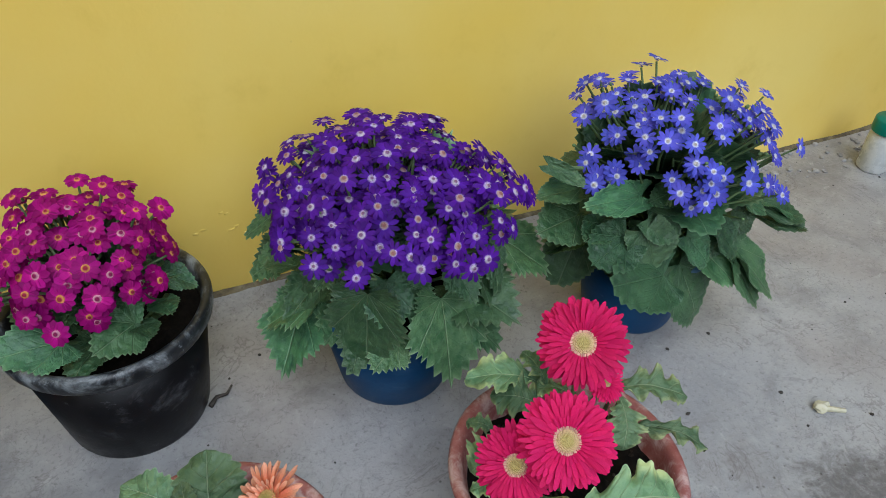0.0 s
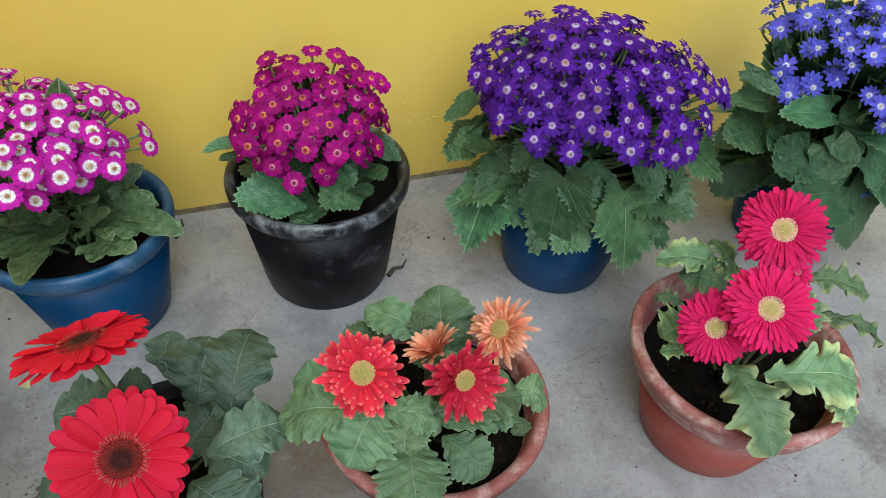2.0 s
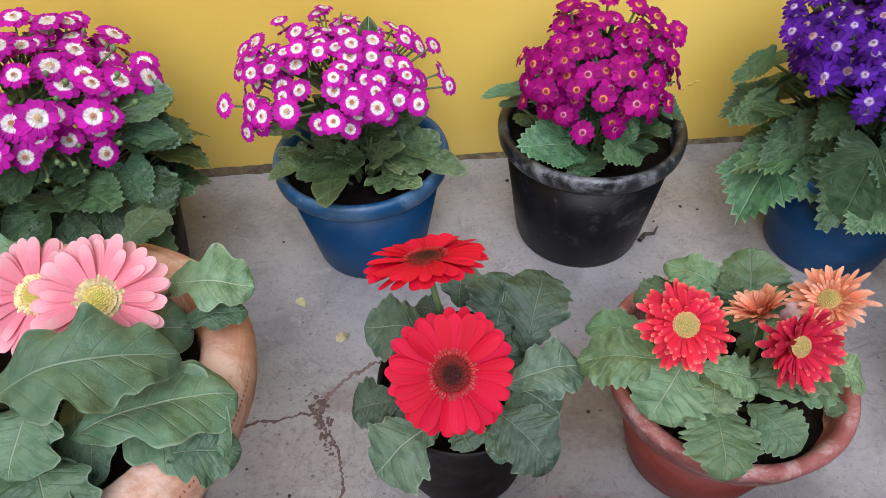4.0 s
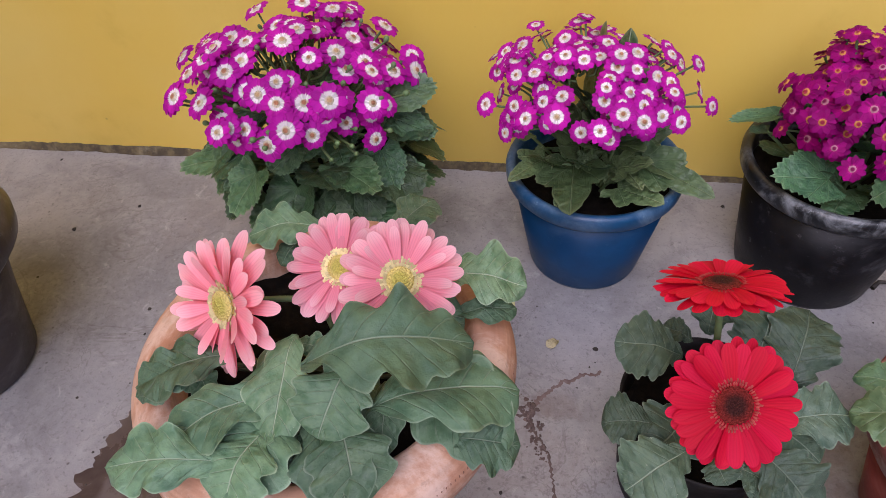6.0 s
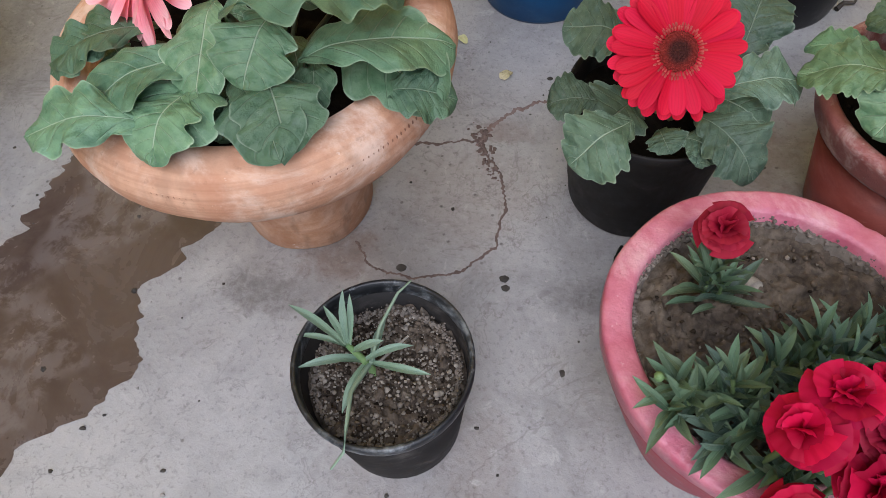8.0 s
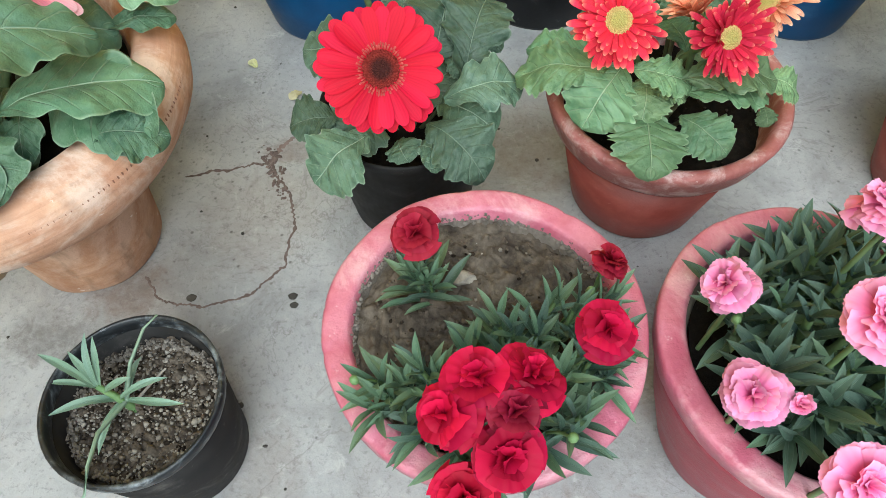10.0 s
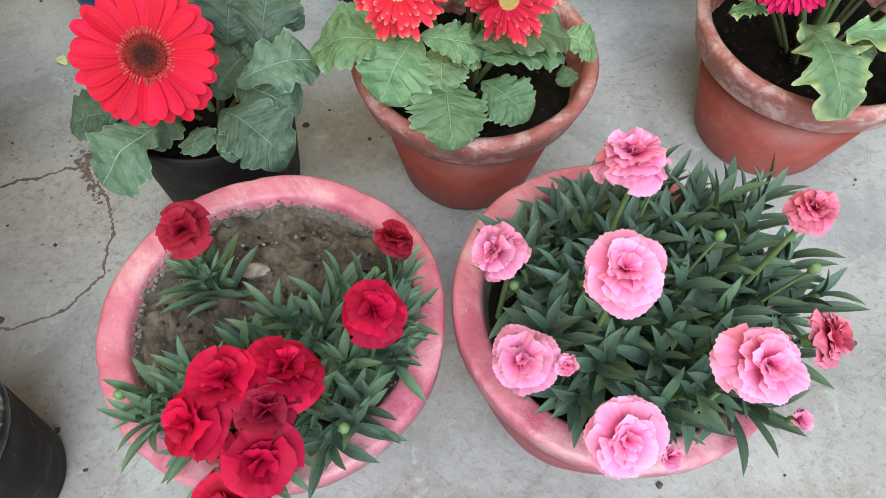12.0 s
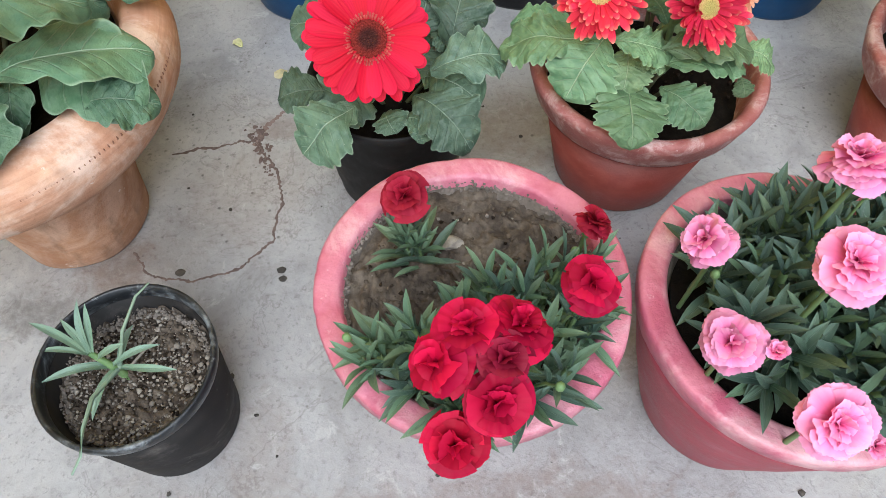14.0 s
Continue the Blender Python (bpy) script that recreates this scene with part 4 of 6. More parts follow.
def blooms(plant, centre, radius, rise, n, low, meshes, eye, size, seed, spread=(0.9, 1.06), fork=0.45, stem=0.0016, buds=0, lean=(0, -0.35, 0), uneven=0.09, skirt=0.0):
    """Flower heads over a dome, each on a stalk that forks off the crown."""
    rnd = random.Random(seed)
    c = Vector(centre)
    stalks = bmesh.new()
    shift = plant.matrix_basis.translation
    for k in range(n + buds):
        kk = k if k < n else rnd.randrange(n)
        zz = 1 - (kk + 0.5) / n * (1 - low)
        a = kk * 2.399963 + rnd.uniform(-1.0, 1.0)
        rr = math.sqrt(max(0.0, 1 - zz * zz))
        d = Vector((rr * math.cos(a), rr * math.sin(a), zz + rnd.uniform(-0.05, 0.05))).normalized()
        f = rnd.uniform(*spread) * (1 + uneven * noise.noise(d * 2.3 + Vector((seed, 0, 0))) + 0.6 * uneven * noise.noise(d * 5.5 + Vector((seed, 3, 0))))
        if d.z < skirt * (0.75 + 1.1 * noise.noise((2.0 * math.cos(a) + seed, 2.0 * math.sin(a), 1.0))):
            continue
        p = c + Vector((d.x * radius, d.y * radius, math.copysign(abs(d.z) ** 0.8, d.z) * rise)) * f
        out = Vector((d.x * 0.8, d.y * 0.8, max(d.z, 0.0) + 0.35)) + Vector(lean) + Vector((rnd.uniform(-0.3, 0.3), rnd.uniform(-0.3, 0.3), rnd.uniform(-0.15, 0.15)))
        s = size * rnd.uniform(0.82, 1.12)
        if k < n:
            head = link("flower", rnd.choice(meshes), plant, face_pose(p, out, s, rnd.uniform(0, 6)))
            link("disc", rnd.choice(eye), head, face_pose(p, out, s, 0))
        else:
            p = p * 1.0 + Vector((rnd.uniform(-0.02, 0.02), rnd.uniform(-0.02, 0.02), -0.012))
            link("bud", BUD, plant, face_pose(p, out, size * rnd.uniform(0.15, 0.23), 0))
        o = p - out.normalized() * 0.004
        mid = c + Vector((d.x * radius * fork, d.y * radius * fork, (d.z * fork - 0.1) * rise)) + Vector((rnd.uniform(-0.01, 0.01), rnd.uniform(-0.01, 0.01), 0))
        bend = mid.lerp(o, 0.55) - out.normalized() * 0.012
        tube(stalks, [mid - shift, bend - shift, o - shift], stem * 1.3, stem, 4)
    part("stalk_mass", stalks, M_STEM, plant, kind="stuff")


def bud_mesh():
    bm = bmesh.new()
    lathe(bm, [(0.02, -0.5), (0.3, -0.42), (0.42, -0.1), (0.4, 0.25), (0.22, 0.5), (0.02, 0.55)], 8)
    return mesh_of(bm, "bud", M_BUD)


BUD = bud_mesh()
GROUP = "potted flowers along the wall"

C_LEAVES = [
    (0.315, -0.378, 0.224, 0.308, -0.440, 0.145, 1.10), (0.215, -0.372, 0.262, 0.205, -0.385, 0.162, 0.95), (0.155, -0.270, 0.178, 0.105, -0.318, 0.122, 1.10),
    (0.432, -0.316, 0.252, 0.487, -0.363, 0.220, 1.05), (0.357, -0.345, 0.215, 0.400, -0.420, 0.205, 1.10), (0.210, -0.335, 0.221, 0.165, -0.335, 0.165, 1.00),
    (0.247, -0.385, 0.190, 0.212, -0.400, 0.160, 1.10), (0.163, -0.190, 0.226, 0.110, -0.185, 0.200, 0.95), (0.145, -0.239, 0.250, 0.100, -0.230, 0.225, 0.95),
    (0.194, -0.295, 0.255, 0.150, -0.300, 0.210, 0.95), (0.300, -0.324, 0.310, 0.263, -0.336, 0.285, 0.90), (0.391, -0.352, 0.280, 0.398, -0.389, 0.230, 0.70),
    (0.270, -0.345, 0.245, 0.285, -0.392, 0.215, 0.95), (0.352, -0.360, 0.180, 0.395, -0.405, 0.135, 0.95), (0.150, -0.196, 0.290, 0.110, -0.192, 0.260, 0.90),
    (0.205, -0.310, 0.285, 0.165, -0.322, 0.255, 0.80), (0.180, -0.285, 0.235, 0.130, -0.300, 0.195, 1.00), (0.245, -0.360, 0.265, 0.240, -0.395, 0.215, 0.90),
    (0.330, -0.370, 0.280, 0.345, -0.410, 0.245, 0.85), (0.380, -0.350, 0.245, 0.425, -0.385, 0.190, 0.95), (0.215, -0.355, 0.205, 0.190, -0.380, 0.150, 0.90),
]
# Purple cineraria in a blue pot.
p = thing("potted_cineraria", 0.29, -0.268, "dense dome of purple cineraria flowers in a blue plastic pot", "potted plant", GROUP)
plastic_pot(p, 0.127, 0.086, 0.185, M_BLUE, M_BLUE_RIM, "blue plastic pot")
soil(p, 0.112, 0.155)
cineraria(p, (0.285, -0.275), CIN_LEAVES, [(10, 0.095, 0.215, 0.165, 0.175), (12, 0.11, 0.24, 0.183, 0.21), (13, 0.11, 0.265, 0.18, 0.25), (12, 0.04, 0.28, 0.13, 0.33), (9, 0.02, 0.31, 0.09, 0.365)], 11, 3)
broad_leaves(p, (0.285, -0.275), CIN_LEAVES, C_LEAVES, 15, 1.08)
blooms(p, (0.277, -0.298, 0.294), 0.174, 0.138, 350, 0.02, [cineraria_flower(k, M_PURPLE, 11 + k % 2, 0.165) for k in range(4)], [cineraria_eye(M_VIOLET_DISC, 0.115), cineraria_eye(M_VIOLET_DISC, 0.095), cineraria_eye(M_TAN_DISC, 0.12)], 0.035, 12, (0.70, 1.04), fork=0.65, uneven=0.15, skirt=0.34)

D_LEAVES = [
    (0.690, -0.411, 0.190, 0.730, -0.449, 0.105, 1.00), (0.600, -0.379, 0.200, 0.641, -0.410, 0.150, 0.80), (0.569, -0.313, 0.210, 0.536, -0.331, 0.140, 1.00),
    (0.611, -0.348, 0.230, 0.586, -0.354, 0.170, 0.80), (0.660, -0.357, 0.240, 0.683, -0.396, 0.170, 1.00), (0.638, -0.347, 0.280, 0.547, -0.315, 0.270, 0.45),
    (0.584, -0.274, 0.280, 0.523, -0.268, 0.270, 0.60), (0.581, -0.291, 0.240, 0.522, -0.293, 0.220, 0.80), (0.753, -0.411, 0.250, 0.723, -0.434, 0.220, 0.90),
    (0.707, -0.398, 0.230, 0.780, -0.446, 0.160, 0.60), (0.778, -0.422, 0.210, 0.867, -0.461, 0.120, 0.40), (0.777, -0.415, 0.200, 0.842, -0.455, 0.100, 0.45),
    (0.836, -0.391, 0.250, 0.915, -0.421, 0.230, 0.50), (0.839, -0.378, 0.230, 0.920, -0.426, 0.210, 0.50),
    (0.533, -0.348, 0.285, 0.461, -0.372, 0.296, 0.90), (0.535, -0.338, 0.322, 0.458, -0.362, 0.347, 0.50), (0.603, -0.408, 0.300, 0.641, -0.432, 0.277, 1.00),
    (0.572, -0.408, 0.275, 0.506, -0.432, 0.273, 0.90), (0.628, -0.438, 0.214, 0.529, -0.462, 0.251, 0.80), (0.676, -0.418, 0.255, 0.712, -0.442, 0.215, 0.75),
    (0.728, -0.418, 0.260, 0.760, -0.442, 0.218, 0.85), (0.738, -0.408, 0.199, 0.798, -0.432, 0.152, 0.60), (0.850, -0.388, 0.252, 0.917, -0.412, 0.228, 0.50),
    (0.788, -0.388, 0.281, 0.832, -0.412, 0.256, 0.60), (0.471, -0.348, 0.379, 0.512, -0.372, 0.358, 0.40), (0.810, -0.368, 0.342, 0.700, -0.392, 0.376, 0.35),
    (0.596, -0.388, 0.325, 0.500, -0.412, 0.354, 0.42), (0.557, -0.378, 0.282, 0.511, -0.402, 0.290, 0.85), (0.594, -0.418, 0.286, 0.613, -0.442, 0.231, 1.05),
    (0.673, -0.398, 0.291, 0.677, -0.422, 0.294, 0.70), (0.805, -0.398, 0.253, 0.761, -0.422, 0.242, 0.70), (0.665, -0.378, 0.309, 0.611, -0.402, 0.325, 0.60),
]
# Blue cineraria in a dark blue pot.
D_KINDS = CIN_DARKS + [cineraria_leaf(30 + k, M_CIN_LEAF, 13, 0.07, 0.10 + 0.06 * k, 0.22, 0.08, 0.06) for k in range(3)]
p = thing("potted_cineraria", 0.724, -0.295, "loose blue cineraria with white eyes in a dark blue pot", "potted plant", GROUP)
plastic_pot(p, 0.12, 0.080, 0.18, M_BLUE, M_BLUE_RIM, "dark blue plastic pot")
soil(p, 0.105, 0.15)
cineraria(p, (0.70, -0.32), D_KINDS, [(10, 0.085, 0.19, 0.15, 0.14), (13, 0.10, 0.22, 0.175, 0.18), (12, 0.07, 0.26, 0.17, 0.26), (12, 0.04, 0.28, 0.14, 0.33), (12, 0.02, 0.30, 0.10, 0.38), (10, 0.05, 0.33, 0.13, 0.385), (10, 0.02, 0.33, 0.07, 0.395)], 21, 3)
broad_leaves(p, (0.70, -0.32), D_KINDS, D_LEAVES, 25, 1.25)
blooms(p, (0.683, -0.34, 0.302), 0.166, 0.150, 215, 0.0, [cineraria_flower(30 + k, M_SKYBLUE, 10 + k % 2, 0.17, 0.11, 0.2 + 0.12 * k) for k in range(4)], [cineraria_eye(M_WHITE_DISC, 0.085)], 0.032, 22, (0.74, 1.06), buds=60, fork=0.62, uneven=0.09, skirt=0.48, lean=(0, -0.45, 0))

A_LEAVES = [
    (-0.132, -0.266, 0.218, -0.196, -0.280, 0.208, 1.00), (-0.050, -0.272, 0.222, -0.088, -0.312, 0.205, 1.00), (-0.006, -0.218, 0.250, 0.029, -0.230, 0.230, 0.90),
    (-0.179, -0.154, 0.240, -0.235, -0.160, 0.235, 0.50), (-0.049, -0.244, 0.240, -0.064, -0.276, 0.220, 0.80), (-0.043, -0.271, 0.215, -0.031, -0.305, 0.208, 0.80),
    (-0.017, -0.237, 0.210, -0.007, -0.275, 0.200, 0.80), (-0.187, -0.169, 0.220, -0.214, -0.187, 0.210, 0.70),
]
# Magenta cineraria in a black pot.
p = thing("potted_cineraria", -0.084, -0.195, "magenta cineraria dome in a dusty black plastic pot", "potted plant", GROUP)
plastic_pot(p, 0.134, 0.098, 0.206, M_BLACK, M_BLACK_RIM, "black plastic pot with a rolled rim")
soil(p, 0.118, 0.165)
cineraria(p, (-0.084, -0.205), CIN_ROUND + CIN_DARKS[:2], [(4, 0.05, 0.20, 0.105, 0.225), (6, 0.05, 0.215, 0.10, 0.235), (8, 0.03, 0.24, 0.09, 0.265), (6, 0.01, 0.27, 0.05, 0.31)], 31)
broad_leaves(p, (-0.084, -0.205), CIN_ROUND, A_LEAVES, 35, 1.25, (0.134, 0.206))
blooms(p, (-0.087, -0.213, 0.282), 0.101, 0.103, 190, -0.62, [cineraria_flower(50 + k, M_MAGENTA, 11 + k % 2, 0.25) for k in range(4)], [cineraria_eye(M_ORANGE_DISC, 0.15), cineraria_eye(M_ORANGE_DISC, 0.12), cineraria_eye(M_ROSE_DISC, 0.14)], 0.031, 32, (0.70, 1.06), fork=0.65, uneven=0.20, skirt=-0.25)

IVY_LIKE = [cineraria_leaf(80 + k, M_CIN_OLIVE, 6, 0.08, 0.10 + 0.05 * k, 0.30, 0.05, 0.42) for k in range(4)]
B_LEAVES = [
    (-0.449, -0.238, 0.200, -0.453, -0.320, 0.175, 0.90), (-0.489, -0.228, 0.200, -0.521, -0.268, 0.185, 0.80), (-0.355, -0.234, 0.210, -0.296, -0.282, 0.185, 0.70),
    (-0.374, -0.213, 0.210, -0.329, -0.254, 0.200, 0.80), (-0.514, -0.163, 0.200, -0.545, -0.182, 0.200, 0.80), (-0.432, -0.234, 0.220, -0.426, -0.258, 0.200, 0.90),
    (-0.391, -0.226, 0.200, -0.367, -0.269, 0.185, 0.80),
]
# White-eyed magenta cineraria in a blue pot.
WHITE_EYED = [cineraria_flower(70 + k, M_WHITE_EYE, 12 + k % 2, 0.26) for k in range(4)]
CREAM_EYE = [cineraria_eye(M_CREAM_DISC, 0.12), cineraria_eye(M_CREAM_DISC, 0.14), cineraria_eye(M_LEMON_DISC, 0.13)]
p = thing("potted_cineraria", -0.417, -0.199, "white-eyed magenta cineraria in a blue plastic pot", "potted plant", GROUP)
plastic_pot(p, 0.127, 0.086, 0.185, M_BLUE, M_BLUE_RIM, "blue plastic pot with a scuffed rim")
soil(p, 0.112, 0.15)
cineraria(p, (-0.417, -0.205), IVY_LIKE + CIN_DARKS[:1], [(6, 0.05, 0.195, 0.105, 0.21), (7, 0.04, 0.205, 0.09, 0.23), (7, 0.02, 0.22, 0.07, 0.27), (6, 0.01, 0.26, 0.05, 0.32)], 41)
broad_leaves(p, (-0.417, -0.205), IVY_LIKE, B_LEAVES, 45, 1.2, (0.127, 0.185))
blooms(p, (-0.437, -0.208, 0.290), 0.140, 0.085, 185, -0.3, WHITE_EYED, CREAM_EYE, 0.031, 42, (0.62, 1.04), fork=0.55, uneven=0.16, skirt=0.08)

M_LEAVES = [
    (-0.713, -0.343, 0.200, -0.646, -0.268, 0.240, 0.90), (-0.808, -0.325, 0.280, -0.845, -0.352, 0.250, 0.85), (-0.791, -0.320, 0.230, -0.815, -0.341, 0.180, 1.00),
    (-0.910, -0.296, 0.240, -1.006, -0.304, 0.220, 0.60), (-0.899, -0.301, 0.220, -0.933, -0.337, 0.180, 0.75), (-0.833, -0.286, 0.330, -0.886, -0.339, 0.310, 0.55),
    (-0.694, -0.262, 0.320, -0.619, -0.230, 0.330, 0.75), (-0.686, -0.266, 0.290, -0.623, -0.274, 0.270, 0.70), (-0.755, -0.315, 0.240, -0.745, -0.325, 0.210, 0.80),
    (-0.716, -0.305, 0.190, -0.666, -0.323, 0.150, 0.80), (-0.779, -0.310, 0.290, -0.803, -0.345, 0.270, 0.80),
]
# Large white-eyed cineraria in a black pot.
p = thing("potted_cineraria", -0.80, -0.225, "large white-eyed magenta cineraria with buds in a black pot", "potted plant", GROUP)
plastic_pot(p, 0.125, 0.09, 0.19, M_BLACK, M_BLACK_RIM, "black plastic pot")
soil(p, 0.11, 0.16)
cineraria(p, (-0.80, -0.24), CIN_DARKS + CIN_ROUND[:3], [(14, 0.10, 0.20, 0.168, 0.165), (15, 0.115, 0.235, 0.18, 0.21), (14, 0.105, 0.265, 0.17, 0.255), (11, 0.065, 0.285, 0.12, 0.305)], 51)
broad_leaves(p, (-0.80, -0.24), CIN_DARKS + CIN_ROUND[:2], M_LEAVES, 55, 1.0)
blooms(p, (-0.815, -0.252, 0.300), 0.170, 0.112, 150, -0.05, WHITE_EYED, CREAM_EYE, 0.041, 52, (0.70, 1.0), buds=90, fork=0.55, uneven=0.12, skirt=0.27)

def grit(parent, radius, z, n, seed, material, small=0.0015, large=0.005):
    rnd = random.Random(seed)
    bm = bmesh.new()
    for k in range(n):
        r, a = radius * math.sqrt(rnd.random()), rnd.uniform(0, 6.283)
        s = rnd.uniform(small, large) * rnd.uniform(0.5, 1.0)
        blob(bm, (r * math.cos(a), r * math.sin(a), z + s * 0.3), (s, s * rnd.uniform(0.7, 1.2), s * 0.8), k * 1.3, 0.7)
    part("soil_grit", bm, material, parent, kind="stuff")


def rim_crust(parent, radius, z, n, seed):
    """A crust of dried soil left round the inside of the rim."""
    rnd = random.Random(seed)
    bm = bmesh.new()
    for k in range(n):
        a = rnd.uniform(0, 6.283)
        up = rnd.random() ** 1.5
        r = radius + 0.004 * up + rnd.gauss(0, 0.001)
        s = rnd.uniform(0.0006, 0.0026) * (1.1 - 0.6 * up)
        blob(bm, (r * math.cos(a), r * math.sin(a), z + 0.010 * up), (s, s * rnd.uniform(0.7, 1.3), s), k * 1.7, 0.5)
    part("soil_crust", bm, M_CEMENT, parent, kind="stuff", smooth=False)


# ---- potted gerberas ----
GER_GREY = [gerbera_leaf(k, M_GER_LEAF, 2.5 + 0.5 * (k % 3), 0.30 + 0.12 * (k % 2), 0.08 + 0.04 * (k % 3), 0.14, 0.03 + 0.008 * (k % 3), 0.016, 0.08) for k in range(8)]
GER_DUSTY = [gerbera_leaf(10 + k, M_GER_DUSTY, 2.6 + 0.4 * (k % 3), 0.26, 0.08 + 0.04 * (k % 3), 0.16, 0.045, 0.07, 0.06) for k in range(6)]
GER_LIGHT = [gerbera_leaf(20 + k, M_GER_LIGHT if k % 3 else M_GER_MID, 3.6 + 0.5 * (k % 3), 0.10, 0.10, 0.16, 0.035, 0.10, 0.05) for k in range(6)]
GER_PALE = [gerbera_leaf(40 + k, M_GER_PALE, 3.6 + 0.5 * (k % 2), 0.45, 0.14, 0.2, 0.07, 0.12, 0.22) for k in range(6)]
CALYX = gerbera_calyx(M_BUD)
DARK_STALK = stalk_mesh("leaf_stalk", M_STEM_DARK)


def gerbera_leaves(plant, crown, meshes, rows, seed, grow=1.0, lip=None, broad=1.0):
    """Single leaves from stalk's end to tip with their relative width; grow enlarges them about their middles."""
    rnd = random.Random(seed)
    for bx, by, bz, tx, ty, tz, w in rows:
        base, tip = Vector((bx, by, bz)), Vector((tx, ty, tz))
        d = tip - base
        base = base - d * (0.12 + 0.6 * (grow - 1))
        tip = tip + d * 0.4 * (grow - 1)
        for q in (base, tip):
            # Leaves lie over the pot's lip, not through it.
            if lip and lip[2] - 0.045 < math.hypot(q.x - lip[0], q.y - lip[1]) < lip[2] + 0.025:
                q.z = max(q.z, lip[3] + 0.012)
        size = (tip - base).length * 1.04
        out = Vector((d.x, d.y, 0)).normalized()
        up = Vector((0, -0.25, 1)) + out * 0.25 + Vector((rnd.uniform(-0.25, 0.25), rnd.uniform(-0.2, 0.2), 0))
        link("leaf", rnd.choice(meshes), plant, span_pose(base, tip, up, size * w * broad / 0.66, size))
        if lip and math.hypot(base.x - lip[0], base.y - lip[1]) > lip[2] - 0.05:
            continue
        link("leaf_stalk", DARK_STALK, plant, span_pose(Vector(crown) - UP * 0.03, base + d * 0.06 - UP * 0.006, UP, 0.0055, 0.0055))


def gerbera_head(plant, place, facing, size, mesh, eye, crown, ring=None, label="", lean=0.4):
    place, f = Vector(place), Vector(facing).normalized()
    at = face_pose(place, f, size, place.x * 40)
    head = link("flower", mesh, plant, at, label)
    link("disc", eye, head, at)
    if ring:
        link("floret_ring", ring, head, at)
    link("calyx", CALYX, head, at)
    foot, neck = Vector(crown), place - f * size * 0.12
    bend = foot.lerp(neck, 0.6) - Vector((f.x, f.y, 0)) * size * lean
    bm = bmesh.new()
    shift = plant.matrix_basis.translation
    tube(bm, [foot - shift, foot.lerp(bend, 0.6) - shift, bend - shift, bend.lerp(neck, 0.6) - f * size * 0.05 - shift, neck - shift], 0.0036, 0.003, 8)
    part("flower_stem", bm, M_STEM, plant)
    return head


# Orange-red double gerbera in a red clay pot.
E_LEAVES = [
    (-0.113, -0.626, 0.235, -0.188, -0.605, 0.215, 0.55), (-0.108, -0.579, 0.210, -0.169, -0.557, 0.205, 0.50), (-0.095, -0.631, 0.235, -0.132, -0.669, 0.205, 0.90),
    (-0.069, -0.638, 0.230, -0.078, -0.676, 0.212, 0.80), (-0.070, -0.667, 0.205, -0.078, -0.729, 0.180, 0.85), (-0.029, -0.666, 0.200, 0.000, -0.707, 0.190, 0.75),
    (-0.083, -0.650, 0.255, -0.034, -0.661, 0.240, 0.55), (-0.063, -0.661, 0.235, -0.038, -0.667, 0.230, 0.60), (-0.034, -0.662, 0.250, 0.049, -0.655, 0.235, 0.50),
    (-0.032, -0.663, 0.235, 0.044, -0.664, 0.220, 0.42), (0.056, -0.638, 0.220, 0.085, -0.650, 0.205, 0.95), (0.047, -0.662, 0.205, 0.049, -0.677, 0.192, 0.90),
    (-0.030, -0.557, 0.240, -0.080, -0.514, 0.250, 0.50), (-0.023, -0.567, 0.240, -0.028, -0.542, 0.265, 0.50), (-0.025, -0.609, 0.240, -0.038, -0.574, 0.245, 0.80),
    (-0.066, -0.527, 0.220, -0.114, -0.542, 0.220, 0.60),
]
E_LEAVES_LOW = [
    (-0.006, -0.577, 0.220, 0.000, -0.525, 0.275, 0.72), (-0.119, -0.557, 0.200, -0.147, -0.556, 0.200, 0.60), (-0.020, -0.600, 0.220, 0.030, -0.575, 0.215, 0.60),
]
GERB = "potted gerberas"
p = thing("potted_gerbera", -0.024, -0.597, "double orange-red gerbera flowers in a worn red clay pot", "potted plant", GERB)
clay_pot(p, 0.129, 0.079, 0.183, "red painted clay pot")
soil(p, 0.108, 0.145, rough=0.012)
grit(p, 0.10, 0.147, 160, 31, M_CLOD, 0.001, 0.004)
CROWN = (-0.03, -0.605, 0.135)
gerbera_leaves(p, CROWN, GER_LIGHT, E_LEAVES + E_LEAVES_LOW, 61, 1.06, (-0.024, -0.597, 0.129, 0.183))
DOUBLE = gerbera_flower(3, M_CORAL, [(30, 0.38, 0.085, -0.12, -0.25, 0.12, 0.0), (30, 0.37, 0.08, 0.10, -0.2, 0.12, 0.02), (30, 0.33, 0.075, 0.32, -0.15, 0.12, 0.03), (28, 0.27, 0.065, 0.55, -0.2, 0.13, 0.04), (22, 0.18, 0.05, 0.8, -0.2, 0.13, 0.045)], 0.19)
CUPPED = gerbera_flower(4, M_CORAL, [(32, 0.42, 0.085, 0.25, 0.1, 0.12, 0.0), (30, 0.39, 0.08, 0.5, 0.0, 0.12, 0.02), (26, 0.34, 0.07, 0.75, 0.0, 0.12, 0.03), (22, 0.24, 0.055, 1.0, 0.0, 0.12, 0.035)], 0.19)
